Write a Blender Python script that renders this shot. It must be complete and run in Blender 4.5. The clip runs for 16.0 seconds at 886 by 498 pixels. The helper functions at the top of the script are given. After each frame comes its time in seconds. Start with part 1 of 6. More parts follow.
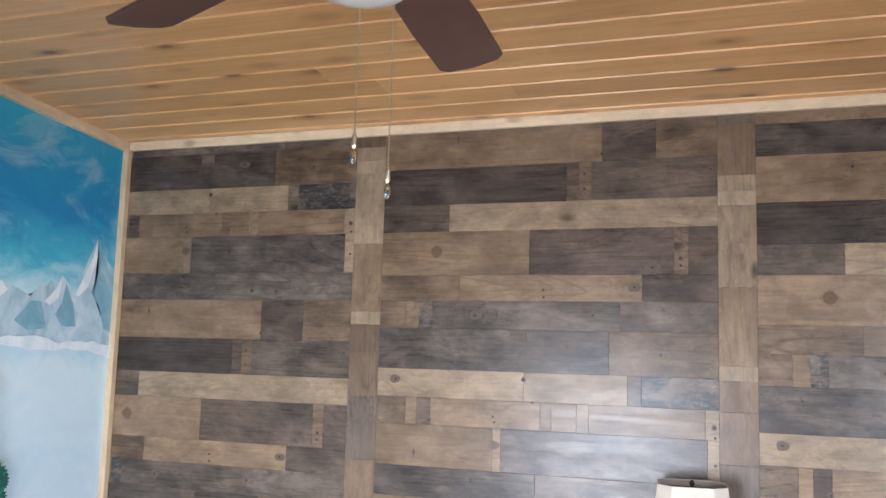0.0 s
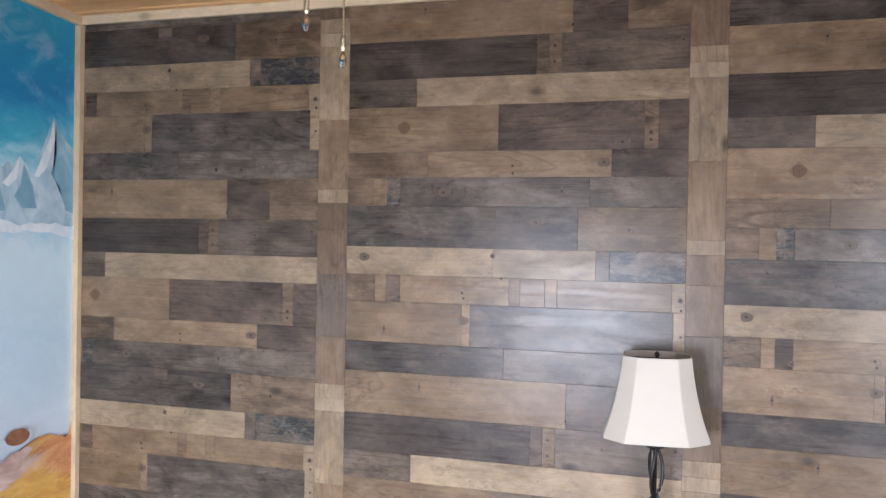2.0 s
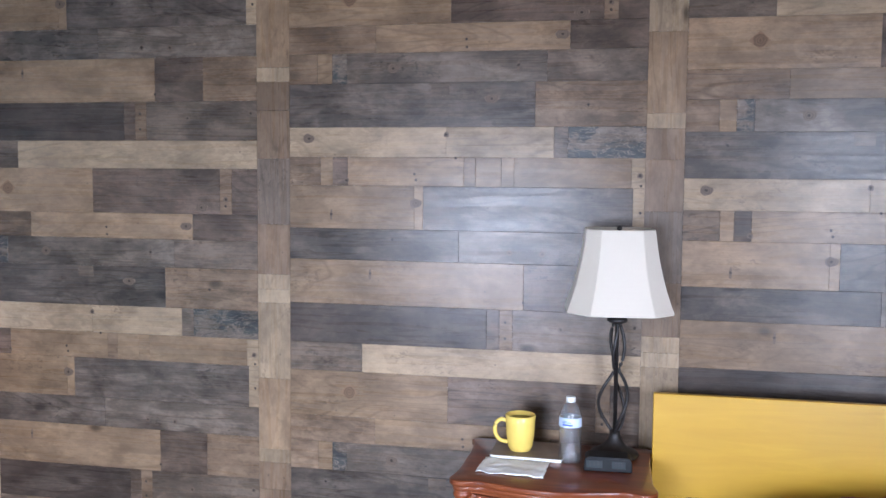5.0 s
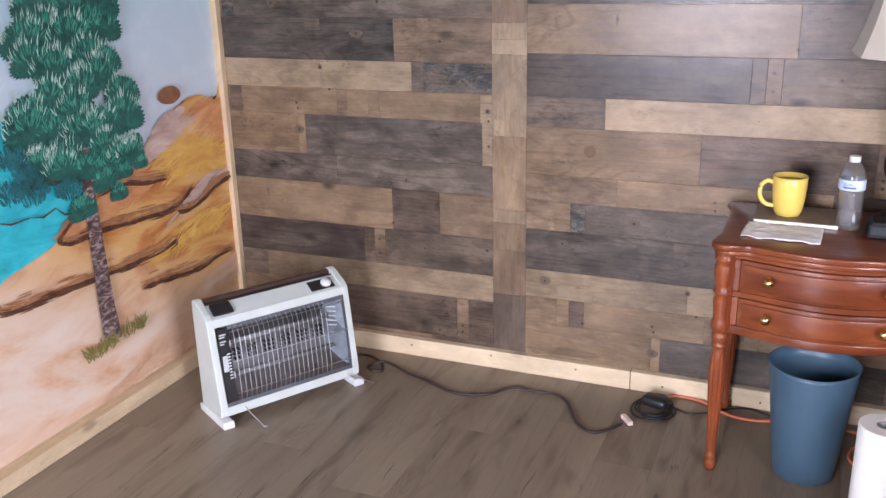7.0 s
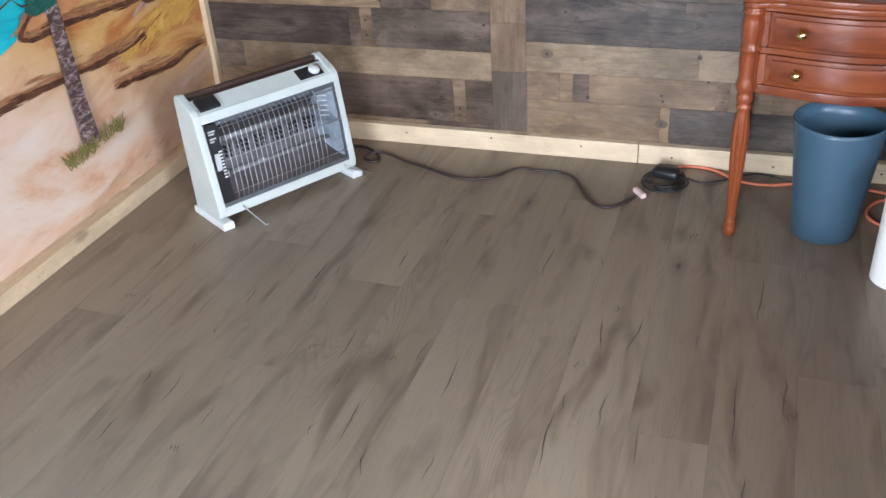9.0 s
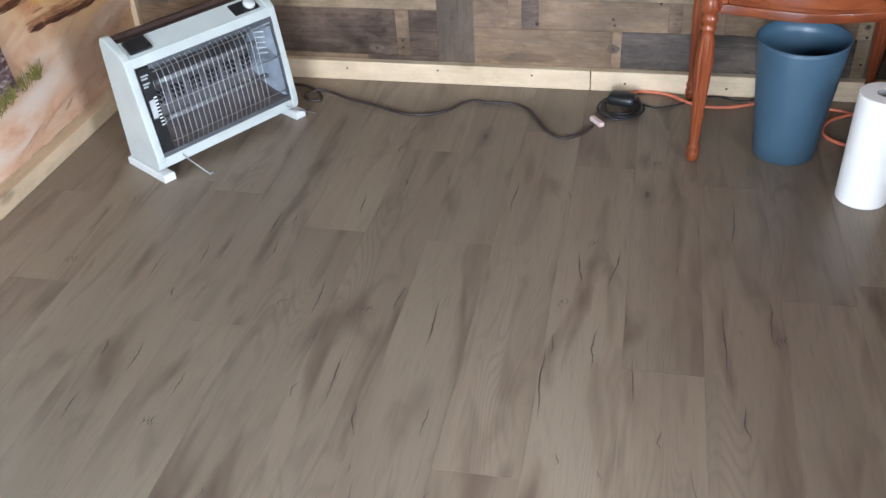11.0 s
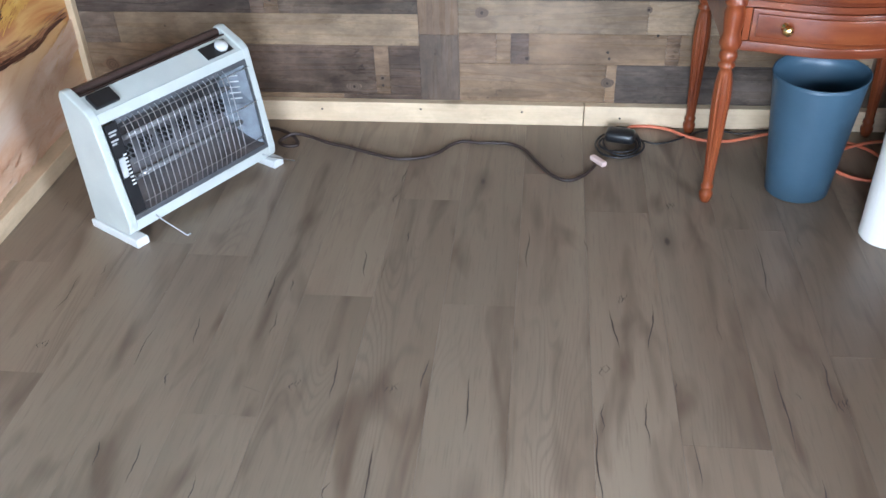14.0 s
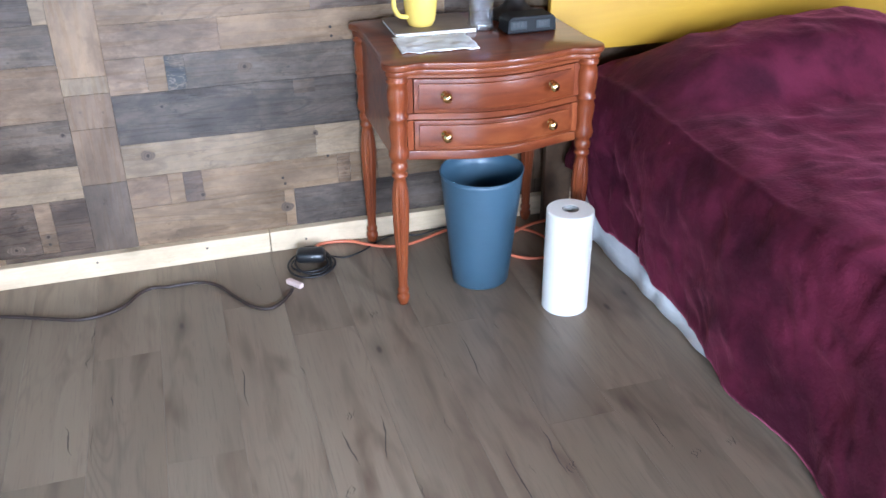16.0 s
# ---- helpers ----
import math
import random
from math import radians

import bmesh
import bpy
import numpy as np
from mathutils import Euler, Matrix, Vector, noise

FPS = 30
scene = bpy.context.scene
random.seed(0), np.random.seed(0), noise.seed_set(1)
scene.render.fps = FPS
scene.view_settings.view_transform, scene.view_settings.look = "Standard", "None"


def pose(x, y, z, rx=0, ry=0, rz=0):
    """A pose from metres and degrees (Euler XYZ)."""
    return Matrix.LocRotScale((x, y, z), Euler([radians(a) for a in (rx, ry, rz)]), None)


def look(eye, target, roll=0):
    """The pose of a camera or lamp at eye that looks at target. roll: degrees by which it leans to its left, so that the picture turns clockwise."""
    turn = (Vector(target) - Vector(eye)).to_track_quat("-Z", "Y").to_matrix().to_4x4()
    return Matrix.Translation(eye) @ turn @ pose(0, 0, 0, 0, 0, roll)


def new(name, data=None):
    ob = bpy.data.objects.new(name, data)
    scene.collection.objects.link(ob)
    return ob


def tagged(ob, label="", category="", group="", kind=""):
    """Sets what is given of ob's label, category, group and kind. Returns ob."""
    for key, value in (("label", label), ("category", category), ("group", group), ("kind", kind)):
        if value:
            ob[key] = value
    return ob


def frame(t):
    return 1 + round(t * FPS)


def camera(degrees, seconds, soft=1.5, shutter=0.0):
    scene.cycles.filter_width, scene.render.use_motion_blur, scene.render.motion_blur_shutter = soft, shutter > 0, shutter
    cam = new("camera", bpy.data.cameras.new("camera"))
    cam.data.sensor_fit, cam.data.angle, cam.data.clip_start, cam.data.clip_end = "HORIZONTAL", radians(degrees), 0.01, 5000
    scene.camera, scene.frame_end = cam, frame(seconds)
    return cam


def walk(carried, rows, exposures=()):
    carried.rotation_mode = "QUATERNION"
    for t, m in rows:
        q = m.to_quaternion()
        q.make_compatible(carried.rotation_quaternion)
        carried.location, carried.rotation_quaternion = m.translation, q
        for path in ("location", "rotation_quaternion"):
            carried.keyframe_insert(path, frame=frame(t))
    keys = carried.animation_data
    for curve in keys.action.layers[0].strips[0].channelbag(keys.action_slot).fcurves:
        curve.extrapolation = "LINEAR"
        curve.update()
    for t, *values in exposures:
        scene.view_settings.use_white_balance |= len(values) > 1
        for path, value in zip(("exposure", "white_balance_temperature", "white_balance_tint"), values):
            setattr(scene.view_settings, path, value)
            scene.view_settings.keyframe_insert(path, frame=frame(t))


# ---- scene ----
cam = camera(52.2, 16.0)
PATH = [
    (0, (1.256, -2.838, 1.626), (0.574, -0.974, 1.87), 1.7),
    (0.5, (1.257, -2.823, 1.626), (0.578, -0.949, 1.793), 1.4),
    (1, (1.252, -2.806, 1.612), (0.593, -0.92, 1.708), 1.2),
    (1.5, (1.244, -2.808, 1.617), (0.609, -0.912, 1.652), 1.0),
    (2, (1.26, -2.799, 1.622), (0.634, -0.899, 1.601), 1.0),
    (2.5, (1.257, -2.797, 1.625), (0.656, -0.891, 1.554), 0.9),
    (3, (1.267, -2.786, 1.614), (0.698, -0.871, 1.516), 1.0),
    (3.2, (1.28, -2.777, 1.61), (0.722, -0.86, 1.497), 1.0),
    (5.3, (1.034, -2.736, 1.421), (0.641, -0.783, 1.245), 0.4),
    (5.5, (1.022, -2.731, 1.417), (0.621, -0.785, 1.192), 0.2),
    (6, (0.943, -2.694, 1.391), (0.421, -0.785, 1.101), -0.2),
    (6.5, (0.876, -2.657, 1.364), (0.232, -0.813, 0.936), -0.5),
    (7, (0.824, -2.62, 1.337), (0.081, -0.874, 0.707), -1.4),
    (7.5, (0.803, -2.588, 1.317), (0.019, -0.926, 0.527), -2.1),
    (8, (0.771, -2.589, 1.283), (0.031, -0.972, 0.368), -2.4),
    (8.5, (0.713, -2.587, 1.265), (0.039, -0.979, 0.286), -2.8),
    (9, (0.651, -2.577, 1.246), (0.049, -0.974, 0.212), -4.0),
    (9.5, (0.593, -2.557, 1.232), (0.062, -0.977, 0.128), -4.7),
    (10, (0.55, -2.559, 1.228), (0.092, -0.979, 0.091), -4.5),
    (10.2, (0.539, -2.558, 1.228), (0.099, -0.98, 0.079), -4.3),
    (12.3, (0.381, -2.45, 1.207), (0.049, -0.885, 0.007), -2.9),
    (12.5, (0.368, -2.44, 1.207), (0.043, -0.886, -0.008), -2.9),
    (13, (0.333, -2.408, 1.215), (0.015, -0.847, 0.006), -2.6),
    (13.5, (0.291, -2.383, 1.22), (-0.005, -0.802, 0.031), -1.9),
    (14, (0.231, -2.356, 1.227), (0.025, -0.742, 0.065), -2.2),
    (14.5, (0.193, -2.338, 1.225), (0.181, -0.68, 0.108), -1.7),
    (15, (0.176, -2.337, 1.23), (0.371, -0.665, 0.151), -1.0),
    (15.5, (0.175, -2.343, 1.24), (0.541, -0.669, 0.207), -0.7),
    (16, (0.171, -2.338, 1.245), (0.673, -0.657, 0.285), -0.4),
]
# seconds, stops, kelvin, tint: the clip's own exposure and white balance drift
EXPOSURES = [(0.0, 0.24, 6150, 17), (1.0, 0.12, 6180, 20), (3.0, 0.02, 5980, 19), (5.5, -0.06, 5600, 19), (6.1, -0.12, 5720, 22), (7.0, -0.10, 6350, 28), (8.5, -0.04, 6100, 19), (10.0, -0.10, 5950, 16), (13.0, -0.07, 5830, 14), (14.5, 0.14, 5550, 15), (16.0, 0.36, 5370, 16)]
walk(cam, [(t, look(eye, target, roll)) for t, eye, target, roll in PATH], EXPOSURES)

# ---- world, sun, the daylight through the window and an added fill from the east ----
WEST, EAST, SOUTH = -1.112, 2.55, -4.1          # inner faces of the side walls and of the wall behind
sky_world = bpy.data.worlds.new("overcast_sky")
sky_world.use_nodes = True
scene.world = sky_world
_w = sky_world.node_tree
_sky = _w.nodes.new("ShaderNodeTexSky")
_sky.sky_type = "NISHITA"
_sky.sun_disc = False
_sky.sun_elevation = radians(50)
_sky.sun_rotation = radians(20)
_w.links.new(_sky.outputs["Color"], _w.nodes["Background"].inputs["Color"])
_w.nodes["Background"].inputs["Strength"].default_value = 0.12

sun = new("sun", bpy.data.lights.new("sun", "SUN"))
sun.data.energy, sun.data.angle, sun.data.color = 1.2, radians(12), (1.0, 0.96, 0.9)
sun.matrix_world = look((2, 6, 8), (0, 0, 0))

# openings: a window in the wall behind (x0, x1, z0, z1) and an added, unseen glazed door in the east wall (y0, y1, z0,
# z1)
WINDOWS = [(-0.52, 0.72, 0.45, 1.60)]
FILL_DOOR = (-3.75, -2.75, 0.03, 2.02)
for (wx0, wx1, wz0, wz1), watts in zip(WINDOWS, (77.0,)):
    day = new("window_daylight", bpy.data.lights.new("window_daylight", "AREA"))
    day.data.shape, day.data.size, day.data.size_y = "RECTANGLE", wx1 - wx0 - 0.1, wz1 - wz0 - 0.1
    day.data.energy, day.data.color = watts, (0.83, 0.93, 1.0)
    day.data.spread = radians(112)
    day.matrix_world = look(((wx0 + wx1) / 2, SOUTH - 0.02, (wz0 + wz1) / 2), ((wx0 + wx1) / 2 + 0.2, 0, (wz0 + wz1) / 2 - 2.1))
# fill lamp in the added east door: lifts floor, low wall and bed
gy0, gy1, gz0, gz1 = FILL_DOOR
day = new("door_daylight", bpy.data.lights.new("door_daylight", "AREA"))
day.data.shape, day.data.size, day.data.size_y = "RECTANGLE", gy1 - gy0 - 0.2, gz1 - gz0 - 0.2
day.data.energy, day.data.color = 74.0, (0.83, 0.93, 1.0)
day.data.spread = radians(112)
day.matrix_world = look((EAST + 0.02, (gy0 + gy1) / 2, (gz0 + gz1) / 2), (1.0, -0.6, -0.3))


# ---- materials ----
def mat(name, rough=0.5, metal=0.0, color=(0.5, 0.5, 0.5), spec=0.5):
    m = bpy.data.materials.new(name)
    m.use_nodes = True
    b = m.node_tree.nodes["Principled BSDF"]
    b.inputs["Roughness"].default_value = rough
    b.inputs["Metallic"].default_value = metal
    b.inputs["Base Color"].default_value = (*color, 1)
    b.inputs["Specular IOR Level"].default_value = spec
    return m, m.node_tree, b


def put(nt, sock, value):
    if hasattr(value, "is_output"):
        nt.links.new(value, sock)
    else:
        sock.default_value = value


def coords(nt, scale, shift=True, kind="Object"):
    """Object coordinates at a scale, moved by the object's own random number."""
    tc = nt.nodes.new("ShaderNodeTexCoord")
    v = tc.outputs[kind]
    if shift:
        info = nt.nodes.new("ShaderNodeObjectInfo")
        add = nt.nodes.new("ShaderNodeVectorMath")
        add.operation = "MULTIPLY_ADD"
        nt.links.new(info.outputs["Random"], add.inputs[0])
        add.inputs[1].default_value = (37.0, 23.0, 51.0)
        nt.links.new(v, add.inputs[2])
        v = add.outputs[0]
    mp = nt.nodes.new("ShaderNodeVectorMath")
    mp.operation = "MULTIPLY"
    nt.links.new(v, mp.inputs[0])
    mp.inputs[1].default_value = scale
    return mp.outputs[0]


def noise_tex(nt, vec, scale=1.0, detail=4.0, rough=0.55, distort=0.0):
    n = nt.nodes.new("ShaderNodeTexNoise")
    nt.links.new(vec, n.inputs["Vector"])
    n.inputs["Scale"].default_value = scale
    n.inputs["Detail"].default_value = detail
    n.inputs["Roughness"].default_value = rough
    n.inputs["Distortion"].default_value = distort
    return n.outputs["Fac"]


def ramp(nt, fac, stops):
    r = nt.nodes.new("ShaderNodeValToRGB")
    nt.links.new(fac, r.inputs["Fac"])
    els = r.color_ramp.elements
    while len(els) < len(stops):
        els.new(0.5)
    for e, (p, c) in zip(els, stops):
        e.position = p
        e.color = (*c, 1) if len(c) == 3 else c
    return r.outputs["Color"]


def grey(nt, fac, a, b):
    return ramp(nt, fac, [(a, (0, 0, 0)), (b, (1, 1, 1))])


def fall(nt, fac, a, b):
    return ramp(nt, fac, [(a, (1, 1, 1)), (b, (0, 0, 0))])


def mixed(nt, fac, a, b, blend="MIX"):
    m = nt.nodes.new("ShaderNodeMix")
    m.data_type = "RGBA"
    m.blend_type = blend
    put(nt, m.inputs[0], fac)
    put(nt, m.inputs[6], a if hasattr(a, "is_output") else (*a, 1))
    put(nt, m.inputs[7], b if hasattr(b, "is_output") else (*b, 1))
    return m.outputs[2]


def maths(nt, op, a, b=0.0):
    m = nt.nodes.new("ShaderNodeMath")
    m.operation = op
    put(nt, m.inputs[0], a)
    put(nt, m.inputs[1], b)
    return m.outputs[0]


def bump(nt, bsdf, height, strength=0.3, dist=0.002):
    b = nt.nodes.new("ShaderNodeBump")
    b.inputs["Strength"].default_value = strength
    b.inputs["Distance"].default_value = dist
    nt.links.new(height, b.inputs["Height"])
    nt.links.new(b.outputs["Normal"], bsdf.inputs["Normal"])


def value_jitter(nt, col, low, high):
    """Lightens or darkens a colour by the object's random number."""
    info = nt.nodes.new("ShaderNodeObjectInfo")
    mr = nt.nodes.new("ShaderNodeMapRange")
    nt.links.new(info.outputs["Random"], mr.inputs["Value"])
    mr.inputs["To Min"].default_value = low
    mr.inputs["To Max"].default_value = high
    hs = nt.nodes.new("ShaderNodeHueSaturation")
    nt.links.new(mr.outputs["Result"], hs.inputs["Value"])
    nt.links.new(col, hs.inputs["Color"])
    return hs.outputs["Color"]


def spots(nt, vec, scale, a, b, rnd=1.0):
    """1 inside scattered round spots, 0 outside."""
    v = nt.nodes.new("ShaderNodeTexVoronoi")
    nt.links.new(vec, v.inputs["Vector"])
    v.inputs["Scale"].default_value = scale
    v.inputs["Randomness"].default_value = rnd
    return ramp(nt, v.outputs["Distance"], [(a, (1, 1, 1)), (b, (0, 0, 0))])


def board_wood(name, dark, mid, light, along, rough=0.27, knots=0.8, stain=0.5, jitter=(0.86, 1.14), relief=0.20, worn=False):
    """Printed or real board: streaks along one axis, smoky stains, saw marks across, knots and small nail marks."""
    m, nt, b = mat(name, rough, spec=0.28)

    def stretched(across, lengthwise):
        st = [across] * 3
        st[along] = lengthwise
        return coords(nt, tuple(st))
    streak = noise_tex(nt, stretched(48.0, 2.2), 1.0, 7.0, 0.66, 1.0)
    blot = noise_tex(nt, stretched(13.0, 5.0), 1.0, 5.0, 0.62, 1.0)
    fleck = noise_tex(nt, stretched(60.0, 30.0), 1.0, 3.0, 0.6, 0.5)
    saw = noise_tex(nt, stretched(5.0, 190.0), 1.0, 2.0, 0.5, 0.2)
    soft = tuple(0.74 * m_ + 0.26 * d_ for m_, d_ in zip(mid, dark))
    glow = tuple(0.6 * m_ + 0.4 * l_ for m_, l_ in zip(mid, light))
    col = ramp(nt, streak, [(0.28, soft), (0.50, mid), (0.72, glow)])
    cloud = noise_tex(nt, stretched(8.0, 4.5), 1.0, 7.0, 0.7, 0.0)
    col = mixed(nt, maths(nt, "MULTIPLY", grey(nt, cloud, 0.40, 0.68), stain * 1.75), col, tuple(c * 0.8 for c in dark))
    col = mixed(nt, maths(nt, "MULTIPLY", fall(nt, blot, 0.28, 0.56), stain * 1.2), col, light)
    col = mixed(nt, maths(nt, "MULTIPLY", grey(nt, fleck, 0.52, 0.78), stain * 0.6), col, dark)
    col = mixed(nt, maths(nt, "MULTIPLY", grey(nt, saw, 0.55, 0.75), stain * 0.10), col, dark)
    rings = nt.nodes.new("ShaderNodeTexWave")
    rings.bands_direction = "X" if along else "Z"
    nt.links.new(stretched(9.0, 1.0), rings.inputs["Vector"])
    rings.inputs["Scale"].default_value = 2.4
    rings.inputs["Distortion"].default_value = 7.0
    rings.inputs["Detail"].default_value = 2.0
    rings.inputs["Detail Scale"].default_value = 1.0
    col = mixed(nt, maths(nt, "MULTIPLY", maths(nt, "MULTIPLY", grey(nt, rings.outputs["Fac"], 0.84, 0.99), grey(nt, blot, 0.40, 0.55)), stain * 0.5), col, dark)
    # growth rings: thin contour lines, only in places
    flow = noise_tex(nt, stretched(7.0, 1.1), 1.0, 1.5, 0.45, 0.3)
    line = maths(nt, "ABSOLUTE", maths(nt, "SUBTRACT", maths(nt, "FRACT", maths(nt, "MULTIPLY", flow, 15.0)), 0.5))
    some = noise_tex(nt, stretched(3.2, 1.6), 1.0, 2.0, 0.5, 0.0)
    ring_line = maths(nt, "MULTIPLY", fall(nt, line, 0.02, 0.14), grey(nt, some, 0.46, 0.60))
    col = mixed(nt, maths(nt, "MULTIPLY", ring_line, 1.15 * stain), col, tuple(0.45 * c for c in mid))
    # worn black specks in patches
    ink = noise_tex(nt, stretched(75.0, 42.0), 1.0, 4.0, 0.7, 0.4)
    where = noise_tex(nt, stretched(7.0, 5.0), 1.0, 2.0, 0.5, 0.0)
    speck = maths(nt, "MULTIPLY", grey(nt, ink, 0.53, 0.60), grey(nt, where, 0.60, 0.68))
    col = mixed(nt, maths(nt, "MULTIPLY", speck, 1.4 * stain), col, tuple(0.7 * c for c in dark))
    knot = spots(nt, stretched(6.0, 3.0), 1.0, 0.045, 0.11)
    col = mixed(nt, maths(nt, "MULTIPLY", knot, knots), col, tuple(c * 0.3 for c in dark))
    nail = spots(nt, coords(nt, (15.0, 15.0, 15.0)), 1.0, 0.035, 0.06)
    col = mixed(nt, maths(nt, "MULTIPLY", nail, 0.6 * knots), col, (0.02, 0.018, 0.016))
    # water stains: patches with a hard edge, and a thin dark tide line round some
    tide = noise_tex(nt, stretched(11.0, 5.5), 1.0, 5.0, 0.62, 0.5)
    col = mixed(nt, maths(nt, "MULTIPLY", grey(nt, tide, 0.545, 0.570), stain * 0.52), col, tuple(0.72 * c for c in dark))
    edge_line = maths(nt, "ABSOLUTE", maths(nt, "SUBTRACT", tide, 0.44))
    col = mixed(nt, maths(nt, "MULTIPLY", fall(nt, edge_line, 0.003, 0.012), stain * 0.45), col, tuple(0.8 * c for c in dark))
    if worn:
        # black print rubbed away, leaving torn bluish patches with pale cracks
        torn = noise_tex(nt, stretched(16.0, 9.0), 1.0, 7.0, 0.72, 0.6)
        col = mixed(nt, maths(nt, "MULTIPLY", grey(nt, torn, 0.47, 0.52), 0.85), col, (0.030, 0.034, 0.036))
        crack = noise_tex(nt, stretched(48.0, 20.0), 1.0, 4.0, 0.6, 1.0)
        thin = fall(nt, maths(nt, "ABSOLUTE", maths(nt, "SUBTRACT", crack, 0.5)), 0.006, 0.022)
        col = mixed(nt, maths(nt, "MULTIPLY", thin, 0.6), col, light)
    patchy = noise_tex(nt, stretched(15.0, 8.0), 1.0, 5.0, 0.7, 0.2)
    pv = nt.nodes.new("ShaderNodeMapRange")
    nt.links.new(patchy, pv.inputs["Value"])
    pv.inputs["From Min"].default_value, pv.inputs["From Max"].default_value = 0.3, 0.7
    pv.inputs["To Min"].default_value, pv.inputs["To Max"].default_value = 1.0 - 0.75 * stain, 1.0 + 0.55 * stain
    hv = nt.nodes.new("ShaderNodeHueSaturation")
    nt.links.new(pv.outputs["Result"], hv.inputs["Value"])
    nt.links.new(col, hv.inputs["Color"])
    col = value_jitter(nt, hv.outputs["Color"], *jitter)
    nt.links.new(col, b.inputs["Base Color"])
    rr = nt.nodes.new("ShaderNodeMapRange")
    nt.links.new(streak, rr.inputs["Value"])
    rr.inputs["From Min"].default_value, rr.inputs["From Max"].default_value = 0.3, 0.7
    rr.inputs["To Min"].default_value = rough + 0.08
    rr.inputs["To Max"].default_value = rough - 0.05
    nt.links.new(rr.outputs["Result"], b.inputs["Roughness"])
    bump(nt, b, streak, relief, 0.001)
    return m


PANEL_TONES = {
    "dark": ((0.040, 0.029, 0.024), (0.070, 0.052, 0.042), (0.110, 0.084, 0.066)),
    "dkbrown": ((0.052, 0.036, 0.026), (0.124, 0.084, 0.062), (0.168, 0.118, 0.085)),
    "brown": ((0.084, 0.055, 0.035), (0.180, 0.118, 0.075), (0.242, 0.165, 0.107)),
    "greybrown": ((0.062, 0.045, 0.034), (0.148, 0.107, 0.078), (0.210, 0.155, 0.114)),
    "grey": ((0.053, 0.040, 0.031), (0.140, 0.106, 0.081), (0.224, 0.174, 0.136)),
    "dkgrey": ((0.039, 0.030, 0.025), (0.096, 0.073, 0.058), (0.170, 0.134, 0.107)),
    "tan": ((0.110, 0.072, 0.044), (0.240, 0.158, 0.095), (0.318, 0.218, 0.135)),
    "light": ((0.150, 0.104, 0.066), (0.298, 0.213, 0.135), (0.385, 0.284, 0.184)),
    "pale": ((0.250, 0.180, 0.115), (0.360, 0.266, 0.173), (0.450, 0.338, 0.223)),
}
PALE_TONES = ("tan", "light", "pale")                # the paler prints are cleaner
PANEL = {k: board_wood("panel_print_" + k, *v, 0, stain=0.40 if k in PALE_TONES else 0.58) for k, v in PANEL_TONES.items()}
STILE = {k: board_wood("panel_stile_" + k, *PANEL_TONES[k], 2, stain=0.36) for k in PANEL_TONES}
PANEL["ink"] = board_wood("panel_print_worn_ink", *PANEL_TONES["grey"], 0, stain=0.5, worn=True)
PINE = board_wood("pale_pine_trim", (0.46, 0.33, 0.19), (0.65, 0.51, 0.34), (0.74, 0.61, 0.44), 0, 0.5, 0.5, 0.18)
PINE_Y = board_wood("pale_pine_trim_side", (0.45, 0.32, 0.18), (0.62, 0.47, 0.30), (0.72, 0.58, 0.40), 1, 0.5, 0.5, 0.18)
PINE_Z = board_wood("pale_pine_trim_upright", (0.45, 0.32, 0.18), (0.62, 0.47, 0.30), (0.72, 0.58, 0.40), 2, 0.5, 0.5, 0.18)


def ceiling_pine():
    m, nt, b = mat("varnished_knotty_pine", 0.32)
    isl = nt.nodes.new("ShaderNodeNewGeometry").outputs["Random Per Island"]
    tc = nt.nodes.new("ShaderNodeTexCoord")
    add = nt.nodes.new("ShaderNodeVectorMath")
    add.operation = "MULTIPLY_ADD"
    nt.links.new(isl, add.inputs[0])
    add.inputs[1].default_value = (31.0, 17.0, 5.0)
    nt.links.new(tc.outputs["Object"], add.inputs[2])

    def sc(v):
        q = nt.nodes.new("ShaderNodeVectorMath")
        q.operation = "MULTIPLY"
        nt.links.new(add.outputs[0], q.inputs[0])
        q.inputs[1].default_value = v
        return q.outputs[0]
    streak = noise_tex(nt, sc((1.3, 30, 30)), 1.0, 5.0, 0.6, 1.5)
    col = ramp(nt, streak, [(0.25, (0.60, 0.305, 0.115)), (0.5, (0.72, 0.395, 0.160)), (0.75, (0.78, 0.460, 0.205))])
    blot = noise_tex(nt, sc((1.6, 5, 5)), 1.0, 3.0)
    col = mixed(nt, maths(nt, "MULTIPLY", grey(nt, blot, 0.5, 0.75), 0.36), col, (0.46, 0.20, 0.06))
    halo = spots(nt, sc((3.4, 8, 8)), 1.0, 0.10, 0.30)
    col = mixed(nt, maths(nt, "MULTIPLY", halo, 0.55), col, (0.25, 0.095, 0.03))
    knot = spots(nt, sc((3.4, 8, 8)), 1.0, 0.075, 0.125)
    col = mixed(nt, maths(nt, "MULTIPLY", knot, 0.75), col, (0.075, 0.028, 0.012))
    hs = nt.nodes.new("ShaderNodeHueSaturation")
    mr = nt.nodes.new("ShaderNodeMapRange")
    nt.links.new(isl, mr.inputs["Value"])
    mr.inputs["To Min"].default_value, mr.inputs["To Max"].default_value = 0.9, 1.1
    nt.links.new(mr.outputs["Result"], hs.inputs["Value"])
    nt.links.new(col, hs.inputs["Color"])
    nt.links.new(hs.outputs["Color"], b.inputs["Base Color"])
    bump(nt, b, streak, 0.1, 0.001)
    return m


